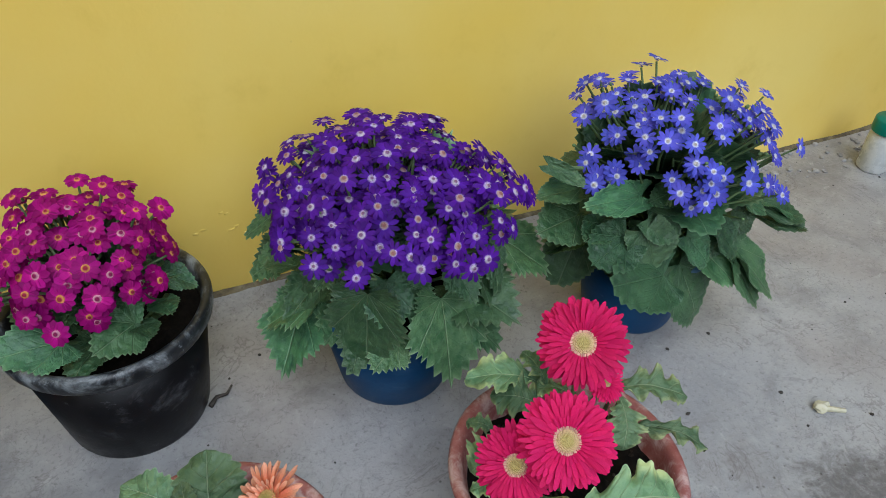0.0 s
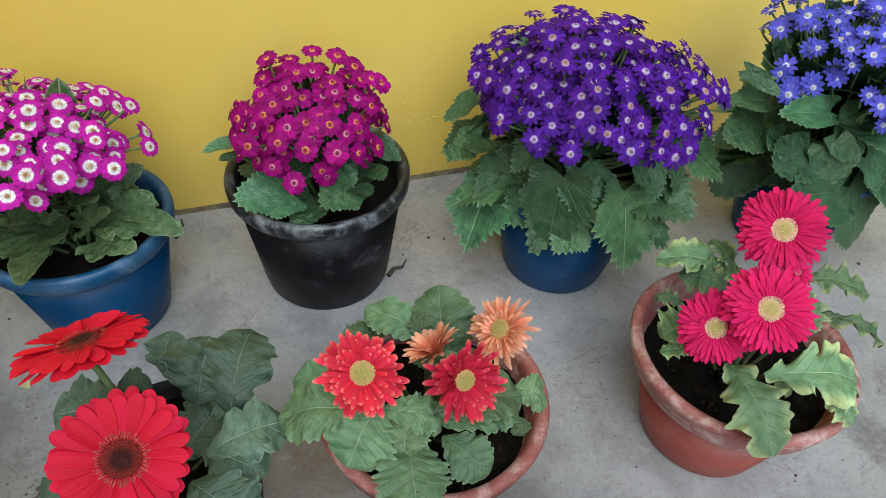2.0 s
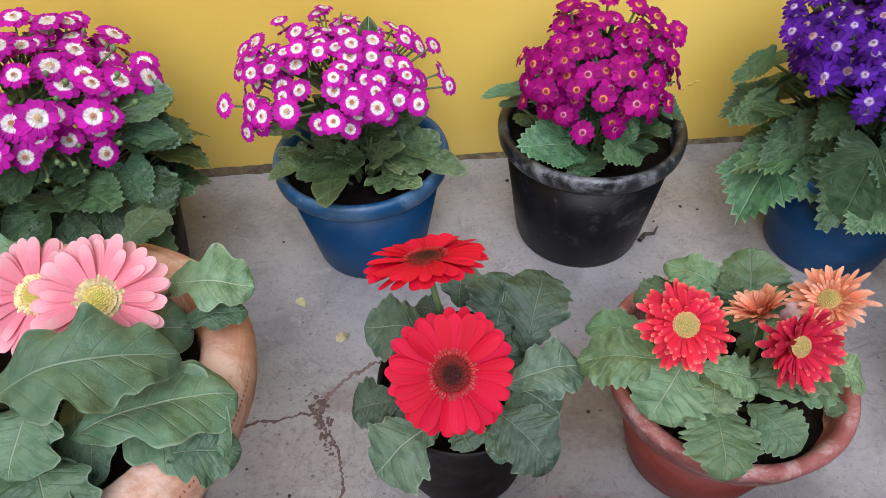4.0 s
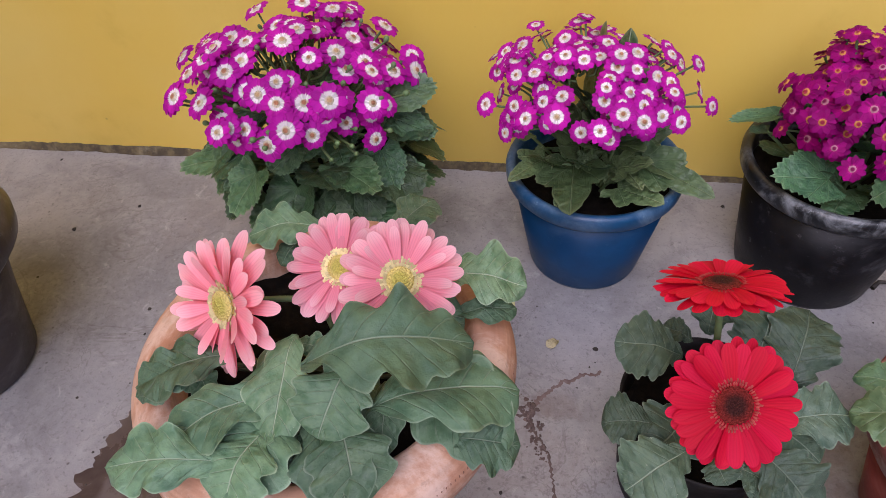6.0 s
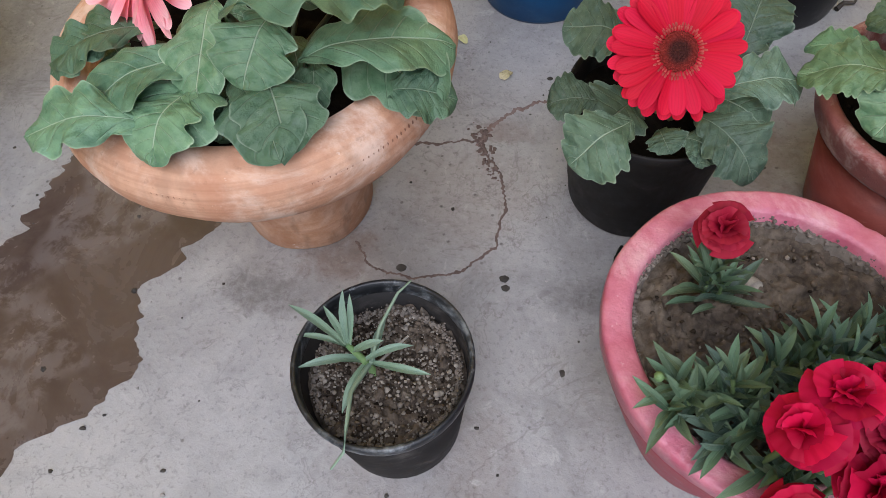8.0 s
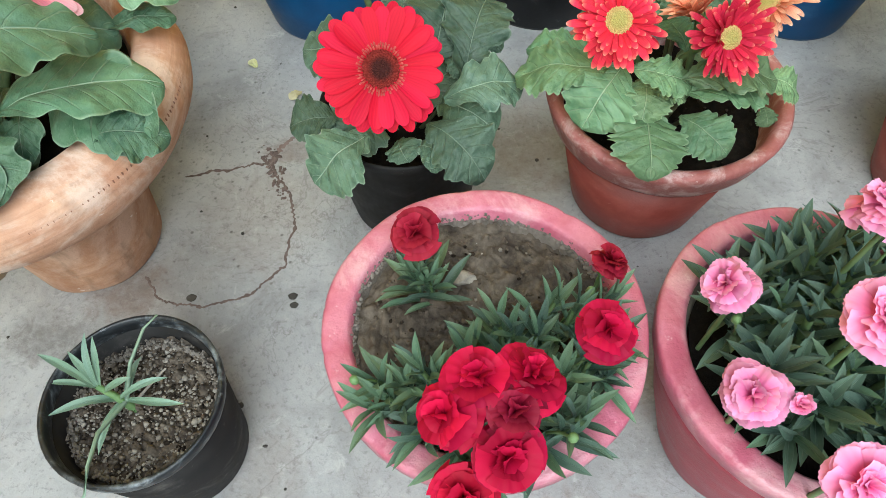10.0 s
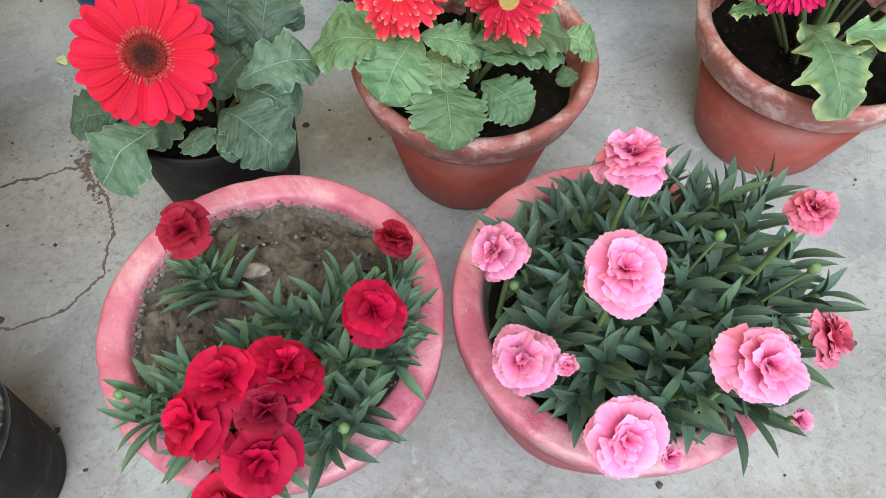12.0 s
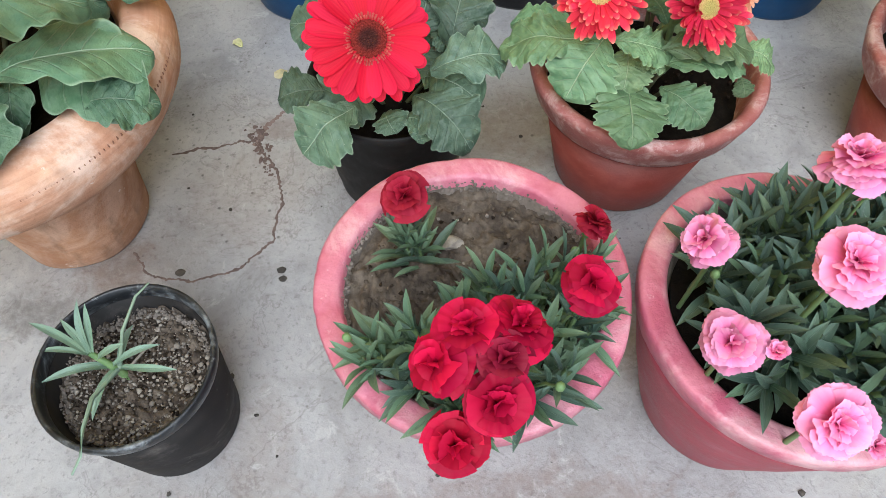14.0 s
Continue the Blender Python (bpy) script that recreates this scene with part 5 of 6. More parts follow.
FADED = gerbera_flower(5, M_APRICOT, [(34, 0.44, 0.070, -0.1, -0.3, 0.14, 0.0), (32, 0.40, 0.062, 0.2, -0.1, 0.13, 0.02), (26, 0.22, 0.045, 0.6, 0.1, 0.13, 0.03), (20, 0.12, 0.035, 0.9, 0.1, 0.13, 0.035)], 0.19)
CLOSED = gerbera_flower(6, M_APRICOT, [(24, 0.58, 0.14, 1.1, -0.45, 0.14, 0.0), (22, 0.56, 0.13, 1.35, -0.35, 0.10, 0.02), (16, 0.5, 0.12, 1.55, -0.3, 0.05, 0.02)], 0.10)
GREEN_EYE = gerbera_eye(M_OLIVE_DISC, 0.175, 0.06)
gerbera_head(p, (-0.106, -0.629, 0.296), (-0.1, -0.42, 0.45), 0.084, DOUBLE, GREEN_EYE, CROWN)
gerbera_head(p, (-0.018, -0.662, 0.298), (0.08, -0.5, 0.36), 0.072, CUPPED, GREEN_EYE, CROWN)
gerbera_head(p, (-0.033, -0.622, 0.292), (-0.35, 0.35, 0.7), 0.044, CLOSED, GREEN_EYE, CROWN, label="half-closed apricot bud")
gerbera_head(p, (0.040, -0.606, 0.286), (-0.5, -0.08, 0.7), 0.070, FADED, GREEN_EYE, CROWN, label="fading apricot flower")

# Crimson gerbera in a red clay pot.
F_LEAVES = [
    (0.293, -0.683, 0.215, 0.293, -0.760, 0.195, 0.62), (0.336, -0.699, 0.228, 0.417, -0.719, 0.215, 0.55), (0.387, -0.719, 0.205, 0.403, -0.752, 0.190, 0.65),
    (0.431, -0.606, 0.250, 0.485, -0.638, 0.250, 0.45), (0.430, -0.645, 0.225, 0.486, -0.683, 0.215, 0.28), (0.414, -0.622, 0.250, 0.400, -0.653, 0.225, 0.80),
    (0.343, -0.548, 0.240, 0.281, -0.525, 0.250, 0.45), (0.337, -0.576, 0.235, 0.298, -0.550, 0.240, 0.75), (0.355, -0.556, 0.250, 0.349, -0.523, 0.260, 0.60),
    (0.373, -0.576, 0.240, 0.341, -0.559, 0.240, 0.50), (0.279, -0.609, 0.230, 0.243, -0.613, 0.220, 0.95), (0.263, -0.636, 0.215, 0.235, -0.627, 0.210, 0.50),
    (0.285, -0.577, 0.220, 0.264, -0.558, 0.220, 0.50), (0.339, -0.689, 0.212, 0.352, -0.708, 0.200, 0.70),
]
p = thing("potted_gerbera", 0.361, -0.622, "crimson gerbera with pale-edged leaves in a red clay pot", "potted plant", GERB)
clay_pot(p, 0.135, 0.084, 0.176, "red painted clay pot")
soil(p, 0.113, 0.138, rough=0.014)
grit(p, 0.106, 0.140, 260, 32, M_CLOD, 0.001, 0.0045)
CROWN = (0.355, -0.63, 0.13)
gerbera_leaves(p, CROWN, GER_PALE, F_LEAVES, 71, 1.22, (0.361, -0.622, 0.135, 0.176))
CRIMSON = gerbera_flower(7, M_CRIMSON, [(42, 0.385, 0.066, -0.05, -0.25, 0.12, 0.0), (42, 0.375, 0.062, 0.10, -0.2, 0.12, 0.015), (38, 0.34, 0.055, 0.24, -0.1, 0.12, 0.03), (34, 0.26, 0.046, 0.42, -0.1, 0.12, 0.035), (34, 0.13, 0.028, 0.7, -0.2, 0.12, 0.04)], 0.08)
PALE_EYE = gerbera_eye(M_PALE_DISC, 0.13, 0.05)
PALE_RING = gerbera_flower(13, M_PALE_FLORET, [(46, 0.05, 0.016, 0.7, -0.4, 0.125, 0.03), (40, 0.04, 0.016, 0.9, -0.4, 0.105, 0.04)], 0.1)
gerbera_head(p, (0.373, -0.586, 0.331), (-0.30, -0.42, 0.5), 0.098, CRIMSON, PALE_EYE, CROWN, PALE_RING)
gerbera_head(p, (0.303, -0.670, 0.313), (-0.22, -0.36, 0.55), 0.094, CRIMSON, PALE_EYE, CROWN, PALE_RING)
gerbera_head(p, (0.262, -0.655, 0.279), (-0.3, -0.42, 0.45), 0.082, CRIMSON, PALE_EYE, CROWN, PALE_RING)
gerbera_head(p, (0.397, -0.608, 0.282), (0.1, -0.3, 0.6), 0.045, CRIMSON, PALE_EYE, CROWN, label="small opening crimson flower")

# Scarlet gerbera in a black nursery pot.
G_LEAVES = [
    (-0.341, -0.542, 0.200, -0.404, -0.540, 0.210, 0.90), (-0.375, -0.626, 0.195, -0.418, -0.628, 0.190, 0.95), (-0.346, -0.656, 0.195, -0.395, -0.686, 0.170, 1.00),
    (-0.309, -0.647, 0.172, -0.302, -0.673, 0.158, 1.10), (-0.270, -0.669, 0.168, -0.281, -0.687, 0.150, 1.00), (-0.274, -0.646, 0.190, -0.228, -0.695, 0.168, 0.75),
    (-0.252, -0.617, 0.205, -0.181, -0.601, 0.200, 0.65), (-0.266, -0.549, 0.200, -0.247, -0.499, 0.235, 0.95), (-0.299, -0.498, 0.190, -0.289, -0.463, 0.215, 0.90),
    (-0.214, -0.510, 0.190, -0.195, -0.535, 0.185, 0.70), (-0.252, -0.550, 0.195, -0.234, -0.570, 0.185, 0.90),
    (-0.233, -0.567, 0.200, -0.204, -0.492, 0.225, 0.70), (-0.290, -0.657, 0.165, -0.258, -0.677, 0.148, 0.80), (-0.320, -0.510, 0.185, -0.350, -0.500, 0.190, 0.80),
    (-0.262, -0.600, 0.175, -0.212, -0.640, 0.165, 0.85), (-0.285, -0.590, 0.170, -0.240, -0.545, 0.175, 0.85), (-0.330, -0.600, 0.165, -0.370, -0.650, 0.165, 0.85),
]
p = thing("potted_gerbera", -0.304, -0.580, "scarlet gerbera with a dark eye in a black nursery pot", "potted plant", GERB)
bm = bmesh.new()
lathe(bm, [(0.002, 0.004), (0.065, 0.003), (0.071, 0.0), (0.074, 0.005), (0.0765, 0.03), (0.0775, 0.031), (0.0885, 0.150), (0.0905, 0.152), (0.0915, 0.163), (0.0895, 0.165), (0.087, 0.150), (0.072, 0.03)], 56, 0.008)
part("pot", bm, M_BLACK_MATT, p, "dusty black nursery pot")
soil(p, 0.083, 0.135)
CROWN = (-0.30, -0.585, 0.14)
gerbera_leaves(p, CROWN, GER_DUSTY, G_LEAVES, 81, 1.02, (-0.304, -0.580, 0.096, 0.165))
SCARLET = gerbera_flower(8, M_RED, [(25, 0.37, 0.128, 0.0, -0.12, 0.13, 0.0), (23, 0.335, 0.118, 0.12, -0.1, 0.13, 0.018)], 0.04)
RING = gerbera_flower(9, M_RED_FLORET, [(52, 0.045, 0.016, 0.6, -0.5, 0.155, 0.02), (46, 0.035, 0.015, 0.9, -0.4, 0.14, 0.03)], 0.06)
DARK_EYE = gerbera_eye(M_RED_DISC, 0.15, 0.03)
gerbera_head(p, (-0.318, -0.653, 0.281), (0.06, -0.44, 0.5), 0.118, SCARLET, DARK_EYE, CROWN, RING)
gerbera_head(p, (-0.333, -0.578, 0.350), (-0.09, 0.43, 0.89), 0.114, SCARLET, DARK_EYE, CROWN, RING, lean=0.0)

# Salmon gerbera in a wide clay bowl.
H_LEAVES = [
    (-0.743, -0.757, 0.285, -0.835, -0.769, 0.278, 0.45), (-0.789, -0.669, 0.300, -0.839, -0.702, 0.287, 0.60), (-0.718, -0.704, 0.305, -0.794, -0.750, 0.290, 0.50),
    (-0.711, -0.736, 0.295, -0.726, -0.790, 0.268, 0.90), (-0.703, -0.658, 0.315, -0.699, -0.740, 0.295, 0.50), (-0.642, -0.686, 0.335, -0.657, -0.737, 0.312, 0.90),
    (-0.647, -0.720, 0.300, -0.622, -0.776, 0.268, 0.82), (-0.658, -0.686, 0.345, -0.545, -0.651, 0.335, 0.55), (-0.603, -0.701, 0.310, -0.504, -0.668, 0.295, 0.60),
    (-0.548, -0.713, 0.287, -0.498, -0.708, 0.275, 0.70), (-0.567, -0.550, 0.310, -0.502, -0.551, 0.300, 0.75), (-0.561, -0.580, 0.285, -0.510, -0.566, 0.277, 0.50),
    (-0.615, -0.680, 0.295, -0.612, -0.729, 0.275, 0.45),
    (-0.640, -0.470, 0.290, -0.609, -0.434, 0.300, 0.90),
]
H_LEAVES_LOW = [
    (-0.803, -0.660, 0.280, -0.779, -0.689, 0.270, 0.60), (-0.738, -0.476, 0.290, -0.803, -0.496, 0.290, 0.60), (-0.753, -0.491, 0.280, -0.766, -0.517, 0.270, 0.70),
    (-0.669, -0.738, 0.260, -0.658, -0.766, 0.250, 0.60), (-0.640, -0.600, 0.285, -0.560, -0.585, 0.285, 0.70),
    (-0.727, -0.697, 0.285, -0.744, -0.747, 0.275, 0.70), (-0.685, -0.696, 0.272, -0.691, -0.747, 0.262, 0.80), (-0.638, -0.663, 0.285, -0.615, -0.725, 0.268, 0.55),
    (-0.713, -0.651, 0.300, -0.709, -0.730, 0.285, 0.62), (-0.764, -0.659, 0.295, -0.840, -0.695, 0.290, 0.50), (-0.662, -0.705, 0.290, -0.626, -0.783, 0.285, 0.62),
    (-0.703, -0.640, 0.300, -0.674, -0.647, 0.300, 0.60), (-0.595, -0.655, 0.280, -0.510, -0.716, 0.283, 0.60), (-0.710, -0.704, 0.280, -0.729, -0.784, 0.285, 0.80),
]
p = thing("potted_gerbera", -0.694, -0.615, "salmon pink gerbera with broad leaves in a wide orange clay bowl", "potted plant", GERB)
bm = bmesh.new()
lathe(bm, [(0.002, 0.006), (0.066, 0.005), (0.074, 0.0), (0.078, 0.006), (0.082, 0.05), (0.092, 0.11), (0.106, 0.155), (0.122, 0.185), (0.115, 0.195), (0.09, 0.15), (0.07, 0.03)], 72, 0.02)
pot = part("pot", bm, M_CLAY_BODY, p, "unglazed clay bowl with a rounded collar")
bm = bmesh.new()
lathe(bm, [(0.124, 0.180), (0.158, 0.192), (0.176, 0.205), (0.186, 0.222), (0.189, 0.240), (0.186, 0.256), (0.177, 0.268), (0.163, 0.275), (0.150, 0.275), (0.143, 0.267), (0.138, 0.245), (0.126, 0.20)], 72, 0.012)
part("rim", bm, M_CLAY, pot)
# Stamped beading: dark dots painted for the shade in its notches.
bm = bmesh.new()
for k in range(230):
    a = 2 * math.pi * k / 230
    blob(bm, (0.1865 * math.cos(a), 0.1865 * math.sin(a), 0.251), (0.0009, 0.0009, 0.0024), k, 0.2)
part("stamped_beading", bm, M_NOTCH_SHADE, pot, kind="stuff")
soil(p, 0.136, 0.243, rough=0.012)
CROWN = (-0.67, -0.62, 0.25)
gerbera_leaves(p, CROWN, GER_GREY, H_LEAVES + H_LEAVES_LOW, 91, 1.1, (-0.694, -0.615, 0.189, 0.270), 1.02)
SALMON = gerbera_flower(10, M_ROSE, [(21, 0.39, 0.128, 0.0, -0.12, 0.12, 0.0), (19, 0.36, 0.115, 0.16, -0.08, 0.12, 0.02), (10, 0.29, 0.09, 0.35, -0.05, 0.12, 0.03)], 0.07)
SALMON_CUP = gerbera_flower(12, M_ROSE, [(21, 0.40, 0.118, 0.06, -0.08, 0.12, 0.0), (19, 0.37, 0.108, 0.28, -0.05, 0.12, 0.02), (8, 0.30, 0.09, 0.6, 0.0, 0.12, 0.03)], 0.09)
SALMON_RING = gerbera_flower(11, M_LEMON, [(52, 0.05, 0.026, 0.5, -0.4, 0.14, 0.02), (46, 0.042, 0.026, 0.8, -0.4, 0.125, 0.03), (40, 0.032, 0.024, 1.0, -0.4, 0.105, 0.04)], 0.08)
YELLOW_EYE = gerbera_eye(M_GREEN_DISC, 0.125, 0.05)
gerbera_head(p, (-0.764, -0.636, 0.344), (-0.32, -0.50, 0.36), 0.128, SALMON_CUP, YELLOW_EYE, CROWN, SALMON_RING)
gerbera_head(p, (-0.611, -0.602, 0.354), (0.12, -0.36, 0.5), 0.115, SALMON, YELLOW_EYE, CROWN, SALMON_RING)
gerbera_head(p, (-0.668, -0.590, 0.352), (-0.05, -0.34, 0.55), 0.109, SALMON, YELLOW_EYE, CROWN, SALMON_RING)

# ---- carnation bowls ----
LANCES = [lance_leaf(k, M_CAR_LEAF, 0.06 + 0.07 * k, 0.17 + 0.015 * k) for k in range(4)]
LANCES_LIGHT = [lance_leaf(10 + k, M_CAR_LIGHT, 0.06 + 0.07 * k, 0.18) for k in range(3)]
CUP = carnation_cup(M_BUD)
SHOOT = stalk_mesh("shoot", M_STEM, 0.08)


def shoot(plant, foot, tip, meshes, n, size, seed, lip=(0, 0, 9, 0)):
    """A leafy shoot: a stem with pairs of narrow leaves that stand more upright towards its tip."""
    rnd = random.Random(seed)
    foot, tip = Vector(foot), Vector(tip)
    d = (tip - foot).normalized()
    stem = link("shoot", SHOOT, plant, span_pose(foot, tip))
    side = d.orthogonal().normalized()
    for k in range(n):
        f = (k // 2 + 1) / (n // 2 + 0.5)
        a = (k % 2) * math.pi + (k // 2) * 1.6 + rnd.uniform(-0.4, 0.4)
        q = Matrix.Rotation(a, 3, d) @ side
        rise = 0.55 + 1.8 * f * f + rnd.uniform(-0.2, 0.2)
        way = (q + d * rise).normalized()
        base = foot.lerp(tip, f)
        length = size * rnd.uniform(0.75, 1.15) * (1.05 - 0.35 * f)
        end = base + way * length
        if math.hypot(end.x - lip[0], end.y - lip[1]) > lip[2] - 0.035:
            end.z = max(end.z, lip[3] + 0.012)
            base.z = max(base.z, lip[3] - 0.002)
        link("leaf", rnd.choice(meshes), stem, span_pose(base, end, d - way * 0.5, length, length))


def carnation(plant, place, facing, size, mesh, foot, label=""):
    size *= 0.88
    at = face_pose(place, facing, size, place[0] * 90)
    head = link("flower", mesh, plant, at, label)
    link("calyx", CUP, head, at)
    f = Vector(facing).normalized()
    bm = bmesh.new()
    shift = plant.matrix_basis.translation
    neck = Vector(place) - f * size * 0.4
    tube(bm, [Vector(foot) - shift, Vector(foot).lerp(neck, 0.6) - shift, neck - shift], 0.0022, 0.002, 6)
    part("flower_stem", bm, M_STEM, plant)


def bud(plant, place, way, foot, mesh=None):
    """A closed bud on a thin stem of its own, with the petals just showing where a mesh is given."""
    head = link("bud", BUD, plant, face_pose(place, way, 0.0085, 0))
    if mesh:
        link("petals", mesh, head, face_pose(Vector(place) + Vector(way).normalized() * 0.003, way, 0.026, 0))
    shift = plant.matrix_basis.translation
    place, foot = Vector(place), Vector(foot)
    bm = bmesh.new()
    tube(bm, [foot - shift, foot.lerp(place, 0.6) + Vector((0, 0, 0.008)) - shift, place - shift], 0.0014, 0.001, 5)
    part("bud_stem", bm, M_STEM, plant)


def chip(bm, depth, seed):
    """Knocks and chips along a hard edge."""
    for v in bm.verts:
        q = v.co
        n = noise.noise(q * 45 + Vector((seed, 0, 0))) + 0.6 * noise.noise(q * 130) + 0.4 * noise.noise(q * 300)
        deep = max(0.0, noise.noise(q * 70 + Vector((9, seed, 0))) - 0.32) * 5
        v.co = Vector((q.x * (1 - depth * (n + deep) * 3), q.y * (1 - depth * (n + deep) * 3), q.z + depth * (0.5 * n - deep)))


def bowl(name, x, y, rim, base, h, label):
    p = thing(name, x, y, label, "potted plant", "carnation bowls")
    bm = bmesh.new()
    lathe(bm, [(0.002, 0.006), (base - 0.014, 0.005), (base - 0.006, 0.0), (base, 0.006), (base + 0.5 * (rim - base), h * 0.45), (rim - 0.006, h * 0.82), (rim - 0.003, h - 0.02), (rim - 0.02, h - 0.024), (base - 0.01, 0.03)], 64, 0.012, x)
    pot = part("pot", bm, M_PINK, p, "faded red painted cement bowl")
    bm = bmesh.new()
    lathe(bm, [(rim - 0.006, h - 0.024), (rim - 0.0005, h - 0.020), (rim, h - 0.006), (rim - 0.0006, h - 0.002), (rim - 0.0025, h - 0.0004), (rim - 0.006, h), (rim - 0.017, h - 0.001), (rim - 0.0205, h - 0.0016), (rim - 0.0228, h - 0.0045), (rim - 0.0245, h - 0.014)], 200, 0.02, x)
    chip(bm, 0.0011, x)
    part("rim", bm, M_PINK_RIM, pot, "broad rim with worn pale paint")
    bm = bmesh.new()
    lathe(bm, [(rim - 0.0225, h - 0.009), (rim - 0.026, h - 0.016), (rim - 0.030, h - 0.030), (rim - 0.036, h - 0.06)], 64, 0.03, x)
    part("inner_wall", bm, M_CEMENT, pot, "bare cement inside")
    return p


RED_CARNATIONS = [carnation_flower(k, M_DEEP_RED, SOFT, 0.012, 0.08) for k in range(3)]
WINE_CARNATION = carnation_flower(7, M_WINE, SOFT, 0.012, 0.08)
p = bowl("potted_carnation", -0.248, -0.871, 0.130, 0.072, 0.215, "deep red carnations in a faded pink cement bowl of sandy soil")
soil(p, 0.1045, 0.193, M_SAND, 0.008, 3.0, 60, 200, 0.010)
grit(p, 0.094, 0.197, 260, 4, M_SAND, 0.0008, 0.0034)
grit(p, 0.094, 0.197, 60, 6, M_CLOD, 0.0008, 0.0030)
grit(p, 0.094, 0.198, 60, 5, M_STONE, 0.0006, 0.0022)
rim_crust(p, 0.1045, 0.200, 900, 11)
rnd = random.Random(101)
for k in range(62):
    a, r = k * 2.4 + rnd.uniform(-0.3, 0.3), math.sqrt((k + 0.5) / 62)
    fx, fy = -0.240 + 0.078 * r * math.cos(a), -0.902 + 0.072 * r * math.sin(a)
    # The soil lies bare in the back, and furthest on one side.
    if fy > -0.892 + 0.42 * (fx + 0.247):
        continue
    ox, oy = fx + 0.236, fy + 0.905
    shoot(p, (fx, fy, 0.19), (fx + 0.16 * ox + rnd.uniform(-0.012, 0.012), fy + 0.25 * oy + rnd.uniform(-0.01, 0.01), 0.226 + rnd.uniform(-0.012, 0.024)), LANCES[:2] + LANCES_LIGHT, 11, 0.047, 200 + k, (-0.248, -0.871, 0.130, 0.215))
for k, (fx, fy) in enumerate(((-0.292, -0.832), (-0.296, -0.838), (-0.286, -0.842))):
    shoot(p, (fx, fy, 0.19), (fx - 0.003, fy + 0.004, 0.226), LANCES_LIGHT + LANCES[:2], 12, 0.045, 240 + k, (-0.248, -0.871, 0.130, 0.215))
for x, y, z, fx, fy, fz, s, mesh in (
    (-0.297, -0.818, 0.266, -0.1, -0.2, 0.8, 0.046, WINE_CARNATION), (-0.151, -0.849, 0.253, 0.3, 0.2, 0.6, 0.036, WINE_CARNATION), (-0.175, -0.922, 0.292, 0.1, -0.2, 0.8, 0.047, RED_CARNATIONS[0]),
    (-0.264, -0.958, 0.312, -0.15, 0.1, 0.9, 0.050, RED_CARNATIONS[1]), (-0.232, -0.957, 0.308, 0.25, 0.2, 0.8, 0.050, RED_CARNATIONS[2]), (-0.284, -0.974, 0.303, -0.5, -0.15, 0.7, 0.050, RED_CARNATIONS[0]),
    (-0.244, -0.978, 0.308, 0.1, -0.1, 0.9, 0.044, WINE_CARNATION), (-0.251, -1.000, 0.297, 0.1, -0.4, 0.7, 0.052, RED_CARNATIONS[1]), (-0.277, -1.011, 0.256, -0.1, -0.5, 0.6, 0.050, RED_CARNATIONS[2]),
):
    carnation(p, (x, y, z), (fx, fy, fz), s, mesh, (x * 0.92 - 0.02, y * 0.92 - 0.072, 0.19))

for x, y, z in ((-0.347, -0.925, 0.246), (-0.205, -0.985, 0.270), (-0.168, -0.868, 0.245)):
    bud(p, (x, y, z), (x + 0.247, y + 0.9, 0.5), (x * 0.7 - 0.074, y * 0.7 - 0.27, 0.2))
bud(p, (-0.177, -0.930, 0.271), (0.2, -0.1, 0.7), (-0.190, -0.915, 0.2), carnation_flower(32, M_WINE, OPENED, 0.012, 0.1))
for k, (fx, fy) in enumerate(((-0.318, -0.918), (-0.312, -0.930), (-0.325, -0.935))):
    shoot(p, (fx, fy, 0.19), (fx - 0.014, fy - 0.004, 0.232), LANCES_LIGHT, 8, 0.044, 260 + k, (-0.248, -0.871, 0.130, 0.215))

bm = bmesh.new()
blob(bm, (-0.262, -0.822, 0.199), (0.011, 0.007, 0.004), 6.0, 0.7, 2)
tagged(new("dry_leaf", mesh_of(bm, "dry_leaf", M_STONE, False)), "curled pale dry leaf lying on the sandy soil", "leaf")

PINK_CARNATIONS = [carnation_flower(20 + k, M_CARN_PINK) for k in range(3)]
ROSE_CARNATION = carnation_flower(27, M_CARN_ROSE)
p = bowl("potted_carnation", 0.012, -0.914, 0.129, 0.080, 0.217, "pink carnations over dense blue-green leaves in a faded red bowl")
soil(p, 0.099, 0.19, M_SOIL, 0.008, 5.0)
rnd = random.Random(111)
for k in range(64):
    r = 0.084 * math.sqrt((k + 0.5) / 64)
    a = k * 2.4 + rnd.uniform(-0.2, 0.2)
    fx, fy = 0.024 + r * math.cos(a), -0.916 + r * math.sin(a)
    ox, oy = fx - 0.018, fy + 0.915
    back, east = max(0.0, fy + 0.90) / 0.08, max(0.0, fx) / 0.1
    lift = 0.287 - 0.045 * back + 0.045 * back * east - 4.5 * r * r + rnd.uniform(-0.018, 0.015) - (0.012 if fy < -0.95 else 0.0)
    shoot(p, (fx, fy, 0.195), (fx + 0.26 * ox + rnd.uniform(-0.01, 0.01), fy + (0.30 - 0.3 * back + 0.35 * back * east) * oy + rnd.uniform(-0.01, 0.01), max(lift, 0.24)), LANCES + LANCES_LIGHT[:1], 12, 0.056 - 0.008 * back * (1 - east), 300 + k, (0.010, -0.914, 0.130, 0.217))
